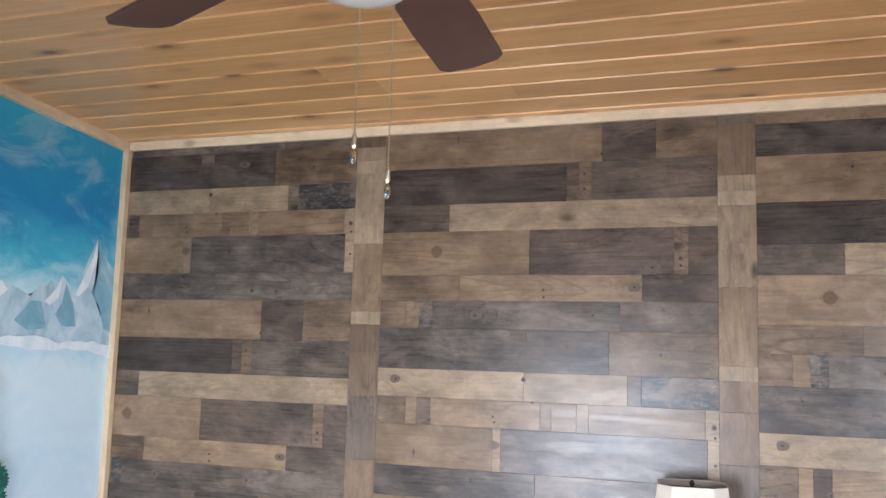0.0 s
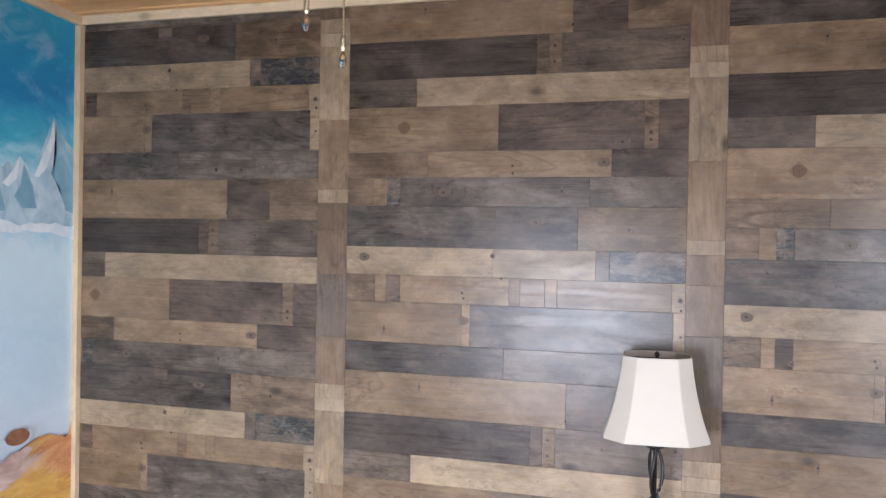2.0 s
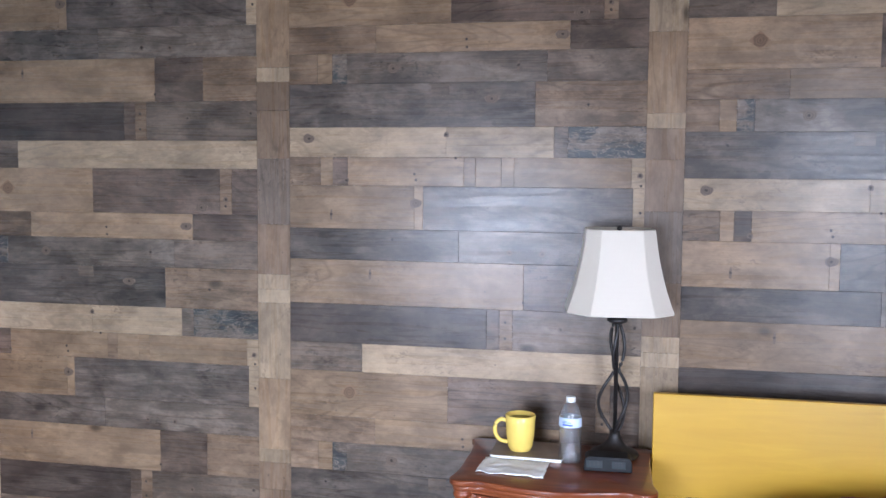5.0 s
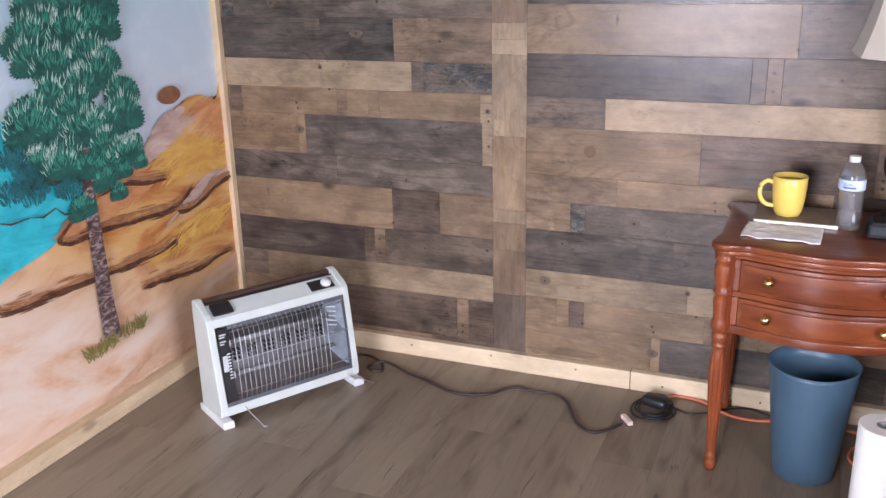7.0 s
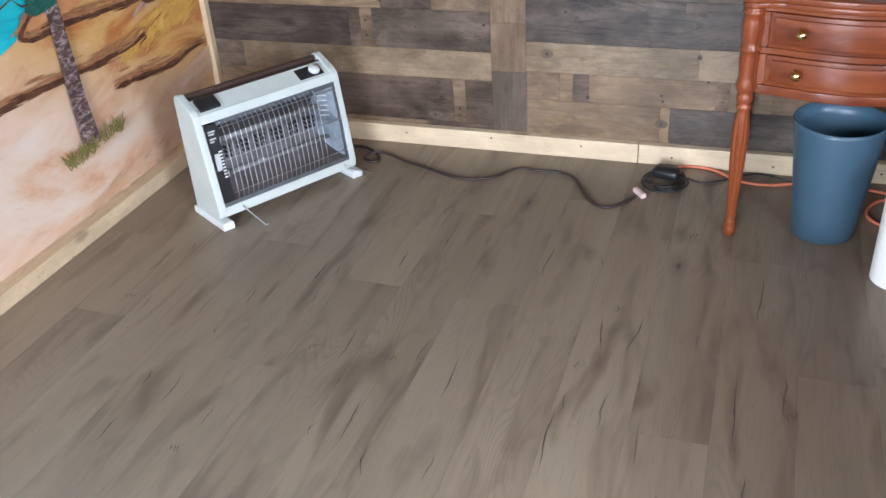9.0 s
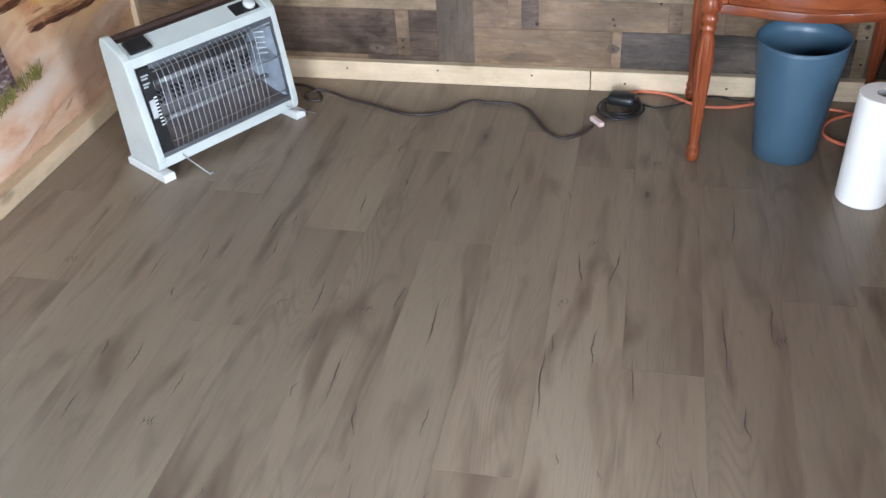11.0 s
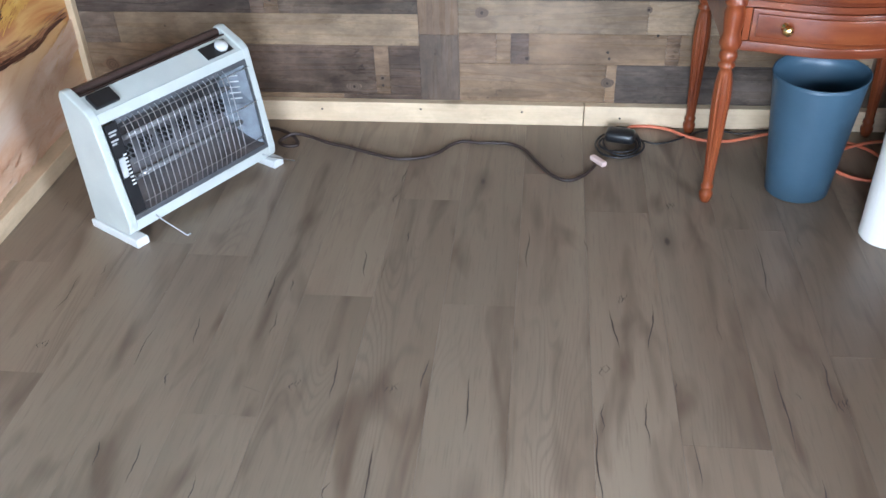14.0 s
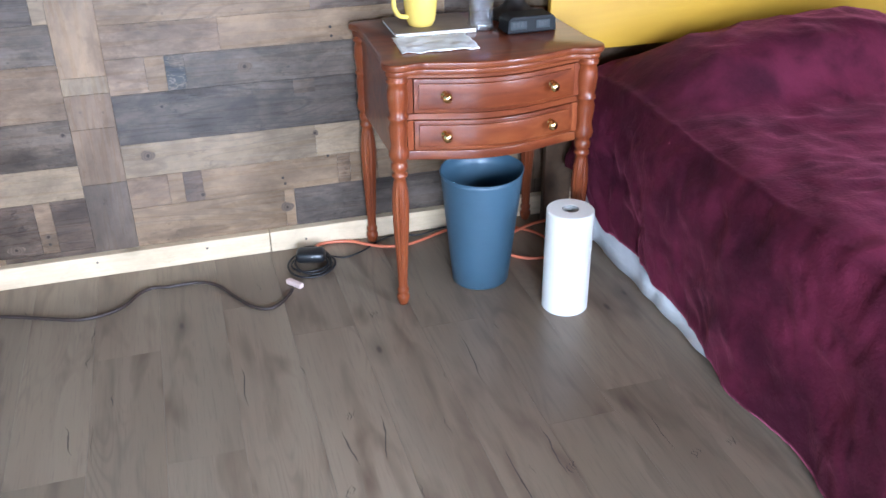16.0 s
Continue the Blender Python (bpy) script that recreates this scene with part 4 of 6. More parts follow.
def sheet_between(p, q, x0, x1, t):
    """A flat bar from (y, z) p to q, between x0 and x1, t thick inwards."""
    d = Vector((0, q[0] - p[0], q[1] - p[1]))
    n = Vector((0, -d.z, d.y)).normalized() * t
    bm = bmesh.new()
    c = [Vector((0, *p)), Vector((0, *q)), Vector((0, *q)) + n, Vector((0, *p)) + n]
    a = [bm.verts.new((x0, v.y, v.z)) for v in c]
    b = [bm.verts.new((x1, v.y, v.z)) for v in c]
    for i in range(4):
        bm.faces.new((a[i], a[(i + 1) % 4], b[(i + 1) % 4], b[i]))
    bm.faces.new(a[::-1])
    bm.faces.new(b)
    bmesh.ops.recalc_face_normals(bm, faces=bm.faces)
    return bm


IX = HW - 0.020
part("top_panel", sheet_between((-0.048, 0.325), (-0.099, 0.298), -IX, IX, 0.010), HEAT_WHITE, heater)
part("front_rim_upper", sheet_between((-0.099, 0.300), (-0.104, 0.278), -IX, IX, 0.008), HEAT_WHITE, heater)
part("front_rim_lower", sheet_between((-0.1395, 0.056), (-0.1405, 0.034), -IX, IX, 0.012), HEAT_WHITE, heater)
part("back_panel", box(-IX, IX, -0.014, -0.004, 0.03, 0.284), HEAT_WHITE, heater)
part("base_panel", box(-IX, IX, -0.132, -0.010, 0.026, 0.034), HEAT_WHITE, heater)
part("handle_bar", prism([(-0.026, 0.317), (-0.027, 0.329), (-0.022, 0.335), (-0.010, 0.334), (-0.006, 0.328), (-0.007, 0.318), (-0.013, 0.315)], -IX, IX, 0.001), BROWN_PLASTIC, heater, "dark brown handle bar along the top").matrix_basis = pose(0, 0, 0, 0, 0, 90)
part("rear_lip", sheet_between((-0.044, 0.326), (-0.042, 0.312), -IX, IX, 0.004), BROWN_PLASTIC, heater)
tilt = math.degrees(math.atan2(0.031, 0.059))


def on_top(x, d, h=0.0):
    """A place on the sloping top: x along it, d from its back edge."""
    return pose(x, -0.040, 0.329, -tilt * -1, 0, 0) @ pose(0, -d, h + 0.0)


sw = part("switch", box(-0.030, 0.030, -0.020, 0.020, 0.0, 0.010, 0.003), BLACK, heater, "black rocker switch")
sw.matrix_basis = on_top(-0.165, 0.036)
ctl = part("control_plate", box(-0.042, 0.035, -0.019, 0.019, 0.0, 0.003, 0.001), BLACK, heater)
ctl.matrix_basis = on_top(0.150, 0.037)
knob = part("knob", lathe([(0.0160, 0.003), (0.0160, 0.009), (0.0140, 0.012), (0.001, 0.0125)], 28), PLASTIC_WHITE, ctl, "round white dial knob", True)
knob.matrix_basis = pose(0.012, 0, 0)

# reflector, quartz tubes, guard wires
bm = bmesh.new()
prof = []
for i in range(15):
    u = i / 14
    prof.append((-0.100 + 0.062 * math.sin(math.pi * u) ** 0.8 - 0.038 * (1 - u), 0.066 + 0.212 * u))
rows = [[bm.verts.new((x, y, z)) for y, z in prof] for x in (-IX + 0.035, IX)]
for i in range(14):
    bm.faces.new((rows[0][i], rows[1][i], rows[1][i + 1], rows[0][i + 1]))
reflector = part("reflector", bm, CHROME, heater, smooth=True)
bm = bmesh.new()
for r in range(3):
    for g in range(6):
        for c in range(3):
            x0 = -0.152 + g * 0.053 + c * 0.0125
            z0 = 0.156 + r * 0.0125
            add_box(bm, x0, x0 + 0.0055, -0.0685, -0.050, z0, z0 + 0.0055)
part("vent_hole", bm, BLACK, reflector)
for zz, yy in ((0.125, -0.092), (0.215, -0.078)):
    t_ = part("quartz_tube", tube([(-IX + 0.040, yy, zz), (IX - 0.004, yy, zz)], 0.0065, 14, 0), QUARTZ, heater, smooth=True)
    for xx in (-IX + 0.038, IX - 0.016):
        part("tube_holder", box(xx, xx + 0.012, yy - 0.009, yy + 0.009, zz - 0.009, zz + 0.009, 0.002), PLASTIC_WHITE, t_)
for zz_a, zz_b, xa_, xb_ in ((0.266, 0.278, -IX + 0.034, IX), (0.056, 0.067, -IX, IX), (0.067, 0.266, IX - 0.008, IX)):
    ya_, yb_ = -0.1045 - (0.278 - zz_b) * 0.16, -0.1045 - (0.278 - zz_a) * 0.16
    part("grille_frame", sheet_between((ya_, zz_b), (yb_, zz_a), xa_, xb_, 0.004), DARK_STEEL, heater)
strip = part("label_strip", sheet_between((-0.1075, 0.274), (-0.1365, 0.068), -IX + 0.004, -IX + 0.034, 0.003), BLACK, heater, "black strip with unreadable printed label")
bm = bmesh.new()
for i, (zz, w) in enumerate(((0.255, 0.020), (0.248, 0.016), (0.236, 0.018), (0.229, 0.012))):
    yy = -0.1075 - (0.274 - zz) * 0.142 - 0.0012
    add_box(bm, -IX + 0.007, -IX + 0.007 + w, yy - 0.0004, yy + 0.001, zz, zz + 0.004)
part("print_bar", bm, TEXT_GREY, strip)
bm = bmesh.new()
add_box(bm, -IX + 0.008, -IX + 0.022, -0.1245, -0.121, 0.125, 0.200)
part("warning_label", bm, TEXT_GREY, strip, "grey rounded slide cover")
n_w = 20
for i in range(n_w):
    xx = -IX + 0.046 + i * (2 * IX - 0.118) / (n_w - 1)
    part("guard_wire", tube([(xx, -0.0985, 0.274), (xx, -0.114, 0.267), (xx, -0.1215, 0.252), (xx, -0.1275, 0.225), (xx, -0.1405, 0.105), (xx, -0.1395, 0.082), (xx, -0.136, 0.064)], 0.0012, 6, 3), WIRE, heater)
for zz, yy in ((0.262, -0.1165), (0.180, -0.1315), (0.088, -0.1390)):
    part("cross_wire", tube([(-IX + 0.036, yy, zz), (IX - 0.002, yy, zz)], 0.0012, 6, 0), WIRE, heater)
bm = bmesh.new()
end_rows = [[bm.verts.new(q) for q in ((IX - 0.066, -0.062, 0.268), (IX - 0.058, -0.060, 0.170), (IX - 0.066, -0.074, 0.072))],
            [bm.verts.new(q) for q in ((IX - 0.010, -0.1055, 0.270), (IX - 0.008, -0.119, 0.170), (IX - 0.010, -0.135, 0.072))]]
for q in range(2):
    bm.faces.new((end_rows[0][q], end_rows[0][q + 1], end_rows[1][q + 1], end_rows[1][q]))
plate_end = part("reflector_end", bm, BRIGHT, heater, "bluish grey metal reflector end plate")
for q in range(5):                                            # pressed louvres
    zz = 0.188 + q * 0.014
    part("louvre", tube([(IX - 0.046, -0.0785 - 0.001 * (4 - q), zz), (IX - 0.026, -0.0985 - 0.001 * (4 - q), zz)], 0.0018, 8, 0), TEXT_GREY, plate_end)
bm = bmesh.new()
for q in range(9):
    zz = 0.132 + q * 0.0085
    yy = -0.1075 - (0.274 - zz) * 0.142 - 0.0014
    add_box(bm, -IX + 0.0225, -IX + 0.031, yy - 0.0004, yy + 0.001, zz, zz + 0.0036)
part("scale_mark", bm, PLASTIC_WHITE, strip)
for sx in (-1, 1):
    xx = sx * (HW - 0.012)
    part("foot", slab([(xx - 0.016, -0.158), (xx + 0.016, -0.158), (xx + 0.017, 0.008), (xx - 0.017, 0.008)], 0.0, 0.022, 0.004), PLASTIC_WHITE, heater)
part("wire_stand", tube([(-0.150, -0.140, 0.045), (-0.150, -0.150, 0.040), (-0.130, -0.205, 0.006), (-0.128, -0.210, 0.004), (-0.120, -0.211, 0.004)], 0.0016, 6, 4), WIRE, heater)
part("wire_stand", tube([(0.180, -0.140, 0.045), (0.185, -0.150, 0.040), (0.245, -0.170, 0.006), (0.250, -0.172, 0.004)], 0.0016, 6, 4), WIRE, heater)

# ---- cords on the floor ----
CORD = plain("dark_brown_cord", (0.035, 0.022, 0.018), 0.5, var=0.2)
CORD_BLACK = plain("black_cord", (0.014, 0.013, 0.014), 0.45, var=0.2)
ORANGE = plain("faded_orange_cord", (0.62, 0.17, 0.085), 0.5, var=0.12)
SKIN_TAG = plain("pale_pink_plug", (0.70, 0.52, 0.47), 0.5, var=0.1)
cord = thing("heater_cord", None, "dark brown power cord lying on the floor", "power cord")
part("cable", tube([(-0.615, -0.215, 0.10), (-0.60, -0.165, 0.02), (-0.585, -0.10, 0.006), (-0.53, -0.095, 0.006), (-0.47, -0.135, 0.006), (-0.445, -0.185, 0.006), (-0.475, -0.195, 0.007), (-0.500, -0.170, 0.007),
                    (-0.468, -0.135, 0.013), (-0.42, -0.140, 0.008), (-0.36, -0.170, 0.006), (-0.30, -0.192, 0.006), (-0.23, -0.222, 0.006), (-0.16, -0.248, 0.006), (-0.10, -0.243, 0.006), (-0.05, -0.215, 0.006),
                    (-0.015, -0.165, 0.006), (0.02, -0.143, 0.006), (0.06, -0.150, 0.006), (0.10, -0.148, 0.006), (0.15, -0.153, 0.006), (0.19, -0.185, 0.006), (0.222, -0.245, 0.006), (0.262, -0.312, 0.006),
                    (0.305, -0.338, 0.006), (0.345, -0.310, 0.006), (0.375, -0.265, 0.008)], 0.0048, 8, 6), CORD, cord, smooth=True)
plug = part("plug", box(-0.026, 0.026, -0.008, 0.008, -0.007, 0.007, 0.003), SKIN_TAG, cord, "pale pink plug end")
plug.matrix_basis = pose(0.385, -0.238, 0.009, 0, 0, -52)
adapter = thing("power_adapter", None, "black power adapter with its coiled cable", "adapter")
ad = part("body", box(-0.041, 0.041, -0.025, 0.025, 0.0, 0.033, 0.013, 3), BLACK, adapter, smooth=True)
ad.matrix_basis = pose(0.448, -0.125, 0.009, 0, 0, -14)
pts = []
for i in range(50):
    a = 2 * math.pi * i / 15
    turn = i / 15
    pts.append((0.446 + (0.055 + 0.012 * math.sin(turn * 2.1)) * math.cos(a), -0.150 + (0.060 + 0.016 * math.cos(turn * 1.7)) * math.sin(a) + 0.004 * turn, 0.0045 + 0.0035 * turn * (0.5 + 0.5 * math.sin(a)) + 0.004 * math.sin(a * 0.7) ** 2))
part("cable", tube(pts, 0.0030, 7, 2), CORD_BLACK, adapter, smooth=True)
thin = thing("lamp_cord", None, "thin black lamp cord lying along the wall", "power cord")
part("cable", tube([(0.50, -0.105, 0.004), (0.545, -0.128, 0.004), (0.60, -0.105, 0.004), (0.66, -0.060, 0.005), (0.715, -0.040, 0.004), (0.78, -0.060, 0.004), (0.86, -0.050, 0.012), (0.98, -0.045, 0.004)], 0.0026, 7, 6), CORD_BLACK, thin, smooth=True)
ext = thing("extension_cord", None, "faded orange extension cord lying along the baseboard", "extension cord")
part("cable", tube([(0.468, -0.060, 0.010), (0.49, -0.036, 0.007), (0.54, -0.033, 0.006), (0.585, -0.048, 0.006), (0.63, -0.085, 0.006), (0.68, -0.108, 0.006), (0.74, -0.108, 0.006), (0.79, -0.090, 0.006), (0.87, -0.060, 0.006),
                    (0.96, -0.075, 0.006), (1.06, -0.105, 0.006), (1.115, -0.165, 0.006), (1.122, -0.235, 0.006), (1.085, -0.297, 0.006), (1.02, -0.285, 0.006), (0.985, -0.235, 0.006), (1.01, -0.165, 0.010), (1.10, -0.115, 0.013),
                    (1.20, -0.085, 0.006), (1.32, -0.070, 0.006)], 0.0046, 8, 6), ORANGE, ext, smooth=True)


# ---- nightstand ----
def cherry(name, along, k=1.0):
    m, nt, b = mat(name, 0.30, spec=0.30)
    st = [22.0] * 3
    st[along] = 2.0
    n = noise_tex(nt, coords(nt, tuple(st)), 1.0, 5.0, 0.6, 0.8)
    col = ramp(nt, n, [(0.3, (0.105 * k, 0.021 * k, 0.007 * k)), (0.5, (0.20 * k, 0.045 * k, 0.013 * k)), (0.72, (0.29 * k, 0.080 * k, 0.024 * k))])
    nt.links.new(col, b.inputs["Base Color"])
    b.inputs["Coat Weight"].default_value = 0.34
    b.inputs["Coat Roughness"].default_value = 0.10
    bump(nt, b, n, 0.06, 0.0006)
    return m


CHERRY_X, CHERRY_Z = cherry("cherry_wood_lacquer", 0, 0.74), cherry("cherry_wood_upright", 2, 0.92)
BRASS = plain("polished_brass", (0.78, 0.52, 0.22), 0.16, 1.0, var=0.06)
DEPTH_F, DEPTH_B = -0.405, -0.048
NX0, NX1 = 0.641, 1.116
stand = thing("nightstand", None, "cherry wood two-drawer nightstand with turned fluted legs", "nightstand")
TOPZ = 0.639


def front_curve(u):
    """How far the serpentine front stands out, for u from 0 to 1 across it."""
    return 0.043 * math.sin(math.pi * u) ** 1.25


def top_outline(grow):
    o = []
    cr = 0.030 + grow
    for i in range(9):                                                   # rounded corner over the front legs
        a = math.pi * (0.95 + 0.75 * i / 8)
        o.append((NX0 + cr * math.cos(a), DEPTH_F + cr * math.sin(a)))
    for i in range(1, 20):
        u = i / 20
        o.append((NX0 + 0.03 + (NX1 - NX0 - 0.06) * u, DEPTH_F - 0.014 - grow - front_curve(u)))
    for i in range(9):
        a = math.pi * (1.30 + 0.75 * i / 8)
        o.append((NX1 + cr * math.cos(a), DEPTH_F + cr * math.sin(a)))
    o += [(NX1 + 0.018 + grow, DEPTH_F + 0.06), (NX1 + 0.014 + grow, -0.16), (NX1 + 0.018 + grow, DEPTH_B - 0.03)]
    for i in range(7):
        a = math.pi * (-0.05 + 0.55 * i / 6)
        o.append((NX1 + cr * math.cos(a), DEPTH_B + 0.8 * (cr - 0.008) * math.sin(a)))
    for i in range(7):
        a = math.pi * (0.5 + 0.55 * i / 6)
        o.append((NX0 + cr * math.cos(a), DEPTH_B + 0.8 * (cr - 0.008) * math.sin(a)))
    o += [(NX0 - 0.018 - grow, DEPTH_B - 0.03), (NX0 - 0.014 - grow, -0.16), (NX0 - 0.018 - grow, DEPTH_F + 0.06)]
    return o


soft(part("tabletop", slab(top_outline(0.006), TOPZ - 0.016, TOPZ, 0.004), CHERRY_X, stand))
soft(part("top_moulding", slab(top_outline(-0.002), TOPZ - 0.032, TOPZ - 0.0165, 0.005), CHERRY_X, stand))
# case
part("side_panel", box(NX0 - 0.008, NX0 + 0.008, DEPTH_F + 0.015, DEPTH_B - 0.015, 0.395, TOPZ - 0.033), CHERRY_X, stand)
part("side_panel", box(NX1 - 0.008, NX1 + 0.008, DEPTH_F + 0.015, DEPTH_B - 0.015, 0.395, TOPZ - 0.033), CHERRY_X, stand)
part("back_panel", box(NX0 + 0.01, NX1 - 0.01, DEPTH_B - 0.006, DEPTH_B + 0.004, 0.395, TOPZ - 0.033), CHERRY_X, stand)


def bowed(x0, x1, z0, z1, out, thick, bevel=0.0, n=18):
    """A board that follows the serpentine front."""
    o = []
    for i in range(n + 1):
        x = x0 + (x1 - x0) * i / n
        u = (x - NX0 - 0.03) / (NX1 - NX0 - 0.06)
        o.append((x, DEPTH_F - 0.002 - out - front_curve(min(1, max(0, u)))))
    o += [(x, y + thick) for x, y in reversed(o)]
    return slab(o, z0, z1, bevel)


RX0, RX1 = NX0 + 0.022, NX1 - 0.022
soft(part("rail", bowed(RX0, RX1, 0.598, TOPZ - 0.033, 0.0, 0.02), CHERRY_X, stand))
soft(part("rail", bowed(RX0, RX1, 0.498, 0.512, 0.0, 0.02), CHERRY_X, stand))
soft(part("apron", bowed(RX0, RX1, 0.396, 0.420, 0.0, 0.02, 0.003), CHERRY_X, stand))
for z0, z1 in ((0.514, 0.596), (0.422, 0.496)):
    part("stile", box(RX0, RX0 + 0.014, DEPTH_F - 0.004, DEPTH_F + 0.016, z0, z1), CHERRY_Z, stand)
    part("stile", box(RX1 - 0.014, RX1, DEPTH_F - 0.004, DEPTH_F + 0.016, z0, z1), CHERRY_Z, stand)
    dr = soft(part("drawer", bowed(RX0 + 0.016, RX1 - 0.016, z0, z1, 0.004, 0.02, 0.002), CHERRY_X, stand))
    soft(part("drawer_panel", bowed(RX0 + 0.026, RX1 - 0.026, z0 + 0.010, z1 - 0.010, 0.0085, 0.006, 0.003), CHERRY_X, dr))
    for kx in (0.747, 1.010):
        u = (kx - NX0 - 0.03) / (NX1 - NX0 - 0.06)
        ky = DEPTH_F - 0.0105 - front_curve(u)
        kb = part("knob", lathe([(0.011, 0), (0.011, 0.002), (0.005, 0.004), (0.005, 0.012), (0.010, 0.016), (0.0125, 0.021), (0.011, 0.026), (0.005, 0.029), (0.0005, 0.030)], 24), BRASS, dr, "polished brass knob", True)
        kb.matrix_basis = pose(kx, ky + 0.001, (z0 + z1) / 2 + 0.003, 90, 0, 0)
# turned legs, fluted below
LEG = [(0.011, 0.0), (0.013, 0.006), (0.0165, 0.018), (0.0165, 0.026), (0.012, 0.034), (0.015, 0.040), (0.015, 0.046), (0.0115, 0.052), (0.0125, 0.06), (0.016, 0.14), (0.0205, 0.23), (0.0225, 0.285), (0.020, 0.325), (0.0155, 0.348),
       (0.013, 0.356), (0.019, 0.362), (0.019, 0.368), (0.014, 0.373), (0.019, 0.380), (0.0205, 0.388), (0.019, 0.396), (0.0155, 0.400), (0.022, 0.408), (0.025, 0.420), (0.022, 0.432), (0.0195, 0.445), (0.0225, 0.470), (0.0235, 0.490), (0.020, 0.505),
       (0.0245, 0.509), (0.0245, 0.515), (0.020, 0.519), (0.0230, 0.535), (0.0255, 0.560), (0.0245, 0.580), (0.021, 0.594), (0.026, 0.598), (0.026, 0.604), (0.021, 0.608), (0.026, 0.612)]
fine = []
for (r0, z0), (r1, z1) in zip(LEG, LEG[1:]):
    steps = max(1, int((z1 - z0) / 0.018))
    fine += [(r0 + (r1 - r0) * i / steps, z0 + (z1 - z0) * i / steps) for i in range(steps)]
fine.append(LEG[-1])
fine = [(r, z * (TOPZ - 0.0325) / 0.612) for r, z in fine]
leg_me = None
for lx, ly in ((NX0, DEPTH_F), (NX1, DEPTH_F), (NX0, DEPTH_B), (NX1, DEPTH_B)):
    if leg_me is None:
        lg = part("leg", lathe(fine, 60, lobes=lambda z, a: 1.0 - (0.17 * abs(math.cos(6 * a)) if 0.06 < z < 0.335 else 0.0)), CHERRY_Z, stand, smooth=True)
        leg_me = lg.data
    else:
        lg = new("leg", leg_me)
        lg.parent = stand
    lg.location = (lx, ly, 0)

# ---- things on the nightstand ----
IRON = plain("black_wrought_iron", (0.022, 0.019, 0.018), 0.45, 0.4, var=0.3, scale=40, relief=0.2)


def linen():
    m, nt, b = mat("cream_lamp_shade_fabric", 0.8)
    n = noise_tex(nt, coords(nt, (900, 900, 900)), 1.0, 2.0)
    nt.links.new(ramp(nt, n, [(0.3, (0.53, 0.465, 0.375)), (0.7, (0.585, 0.525, 0.44))]), b.inputs["Base Color"])
    b.inputs["Subsurface Weight"].default_value = 0.0
    b.inputs["Sheen Weight"].default_value = 0.15
    return m


SHADE = linen()
LX, LY = 1.035, -0.115
lamp = thing("table_lamp", pose(LX, LY, TOPZ), "black twisted iron table lamp with cream bell shade", "lamp")
part("base", lathe([(0.068, 0.0), (0.070, 0.006), (0.066, 0.013), (0.050, 0.020), (0.033, 0.031), (0.022, 0.046), (0.016, 0.060), (0.014, 0.075)], 40), IRON, lamp, smooth=True)
part("stem", lathe([(0.006, 0.07), (0.006, 0.40), (0.010, 0.405), (0.010, 0.412), (0.005, 0.416), (0.005, 0.655)], 16), IRON, lamp, smooth=True)
for i in range(3):
    pts = []
    for k in range(41):
        u = k / 40
        z = 0.066 + 0.330 * u
        r = 0.006 + (0.043 * math.sin(math.pi * min(1, u / 0.56)) ** 0.9 if u < 0.56 else 0.017 * math.sin(math.pi * (u - 0.56) / 0.44) ** 0.9)
        a = 2 * math.pi * i / 3 + 0.5 + 2.4 * u
        pts.append((r * math.cos(a), r * math.sin(a), z))
    part("twisted_rod", tube(pts, 0.0048, 8, 1), IRON, lamp, smooth=True)
part("collar", lathe([(0.008, 0.385), (0.026, 0.392), (0.030, 0.398), (0.026, 0.404), (0.008, 0.408)], 24), IRON, lamp, smooth=True)
# shade: panels flared like a bell
prof = []
for k in range(15):
    u = k / 14
    prof.append((0.098 + (0.153 - 0.098) * (0.50 * u + 0.50 * u ** 2.3), 0.658 - 0.230 * u))


SHADE_TURN = math.radians(-84)


def facets(z, a):
    """Four wide panels with narrow cut corners between them."""
    wide = (a - SHADE_TURN + math.pi / 4) % (math.pi / 2) - math.pi / 4
    cut = (a - SHADE_TURN) % (math.pi / 2) - math.pi / 4
    return 0.08 + 0.92 * min(0.96 / math.cos(wide), 1.079 / math.cos(cut))


sh = part("shade", lathe(prof, 180, lobes=facets, closed=False), SHADE, lamp, "cream fabric bell-shaped lamp shade")
so = sh.modifiers.new("thick", "SOLIDIFY")
so.thickness = 0.002
for r, z in ((0.098, 0.658), (0.153, 0.428)):
    bm = bmesh.new()
    loop = []
    for i in range(97):
        a = 2 * math.pi * i / 96
        k = facets(z, a) * r
        loop.append(Vector((k * math.cos(a), k * math.sin(a), z)))
    add_tube(bm, loop, 0.0026, 6)
    part("piping", bm, SHADE, sh, smooth=True)
for i in range(8):
    a = SHADE_TURN + (i // 2) * math.pi / 2 + (0.533 if i % 2 else -0.533)
    part("seam_piping", tube([(r * facets(z, a) * math.cos(a) * 1.004, r * facets(z, a) * math.sin(a) * 1.004, z) for r, z in prof], 0.0016, 6, 0), SHADE, sh)
part("harp_ring", tube([(-0.093, 0, 0.650), (0, 0, 0.650), (0.093, 0, 0.650)], 0.002, 6, 0), IRON, lamp)
part("finial", lathe([(0.003, 0.652), (0.007, 0.657), (0.008, 0.661), (0.006, 0.666), (0.003, 0.669), (0.0005, 0.670)], 16), IRON, lamp, "small dark round finial", True)

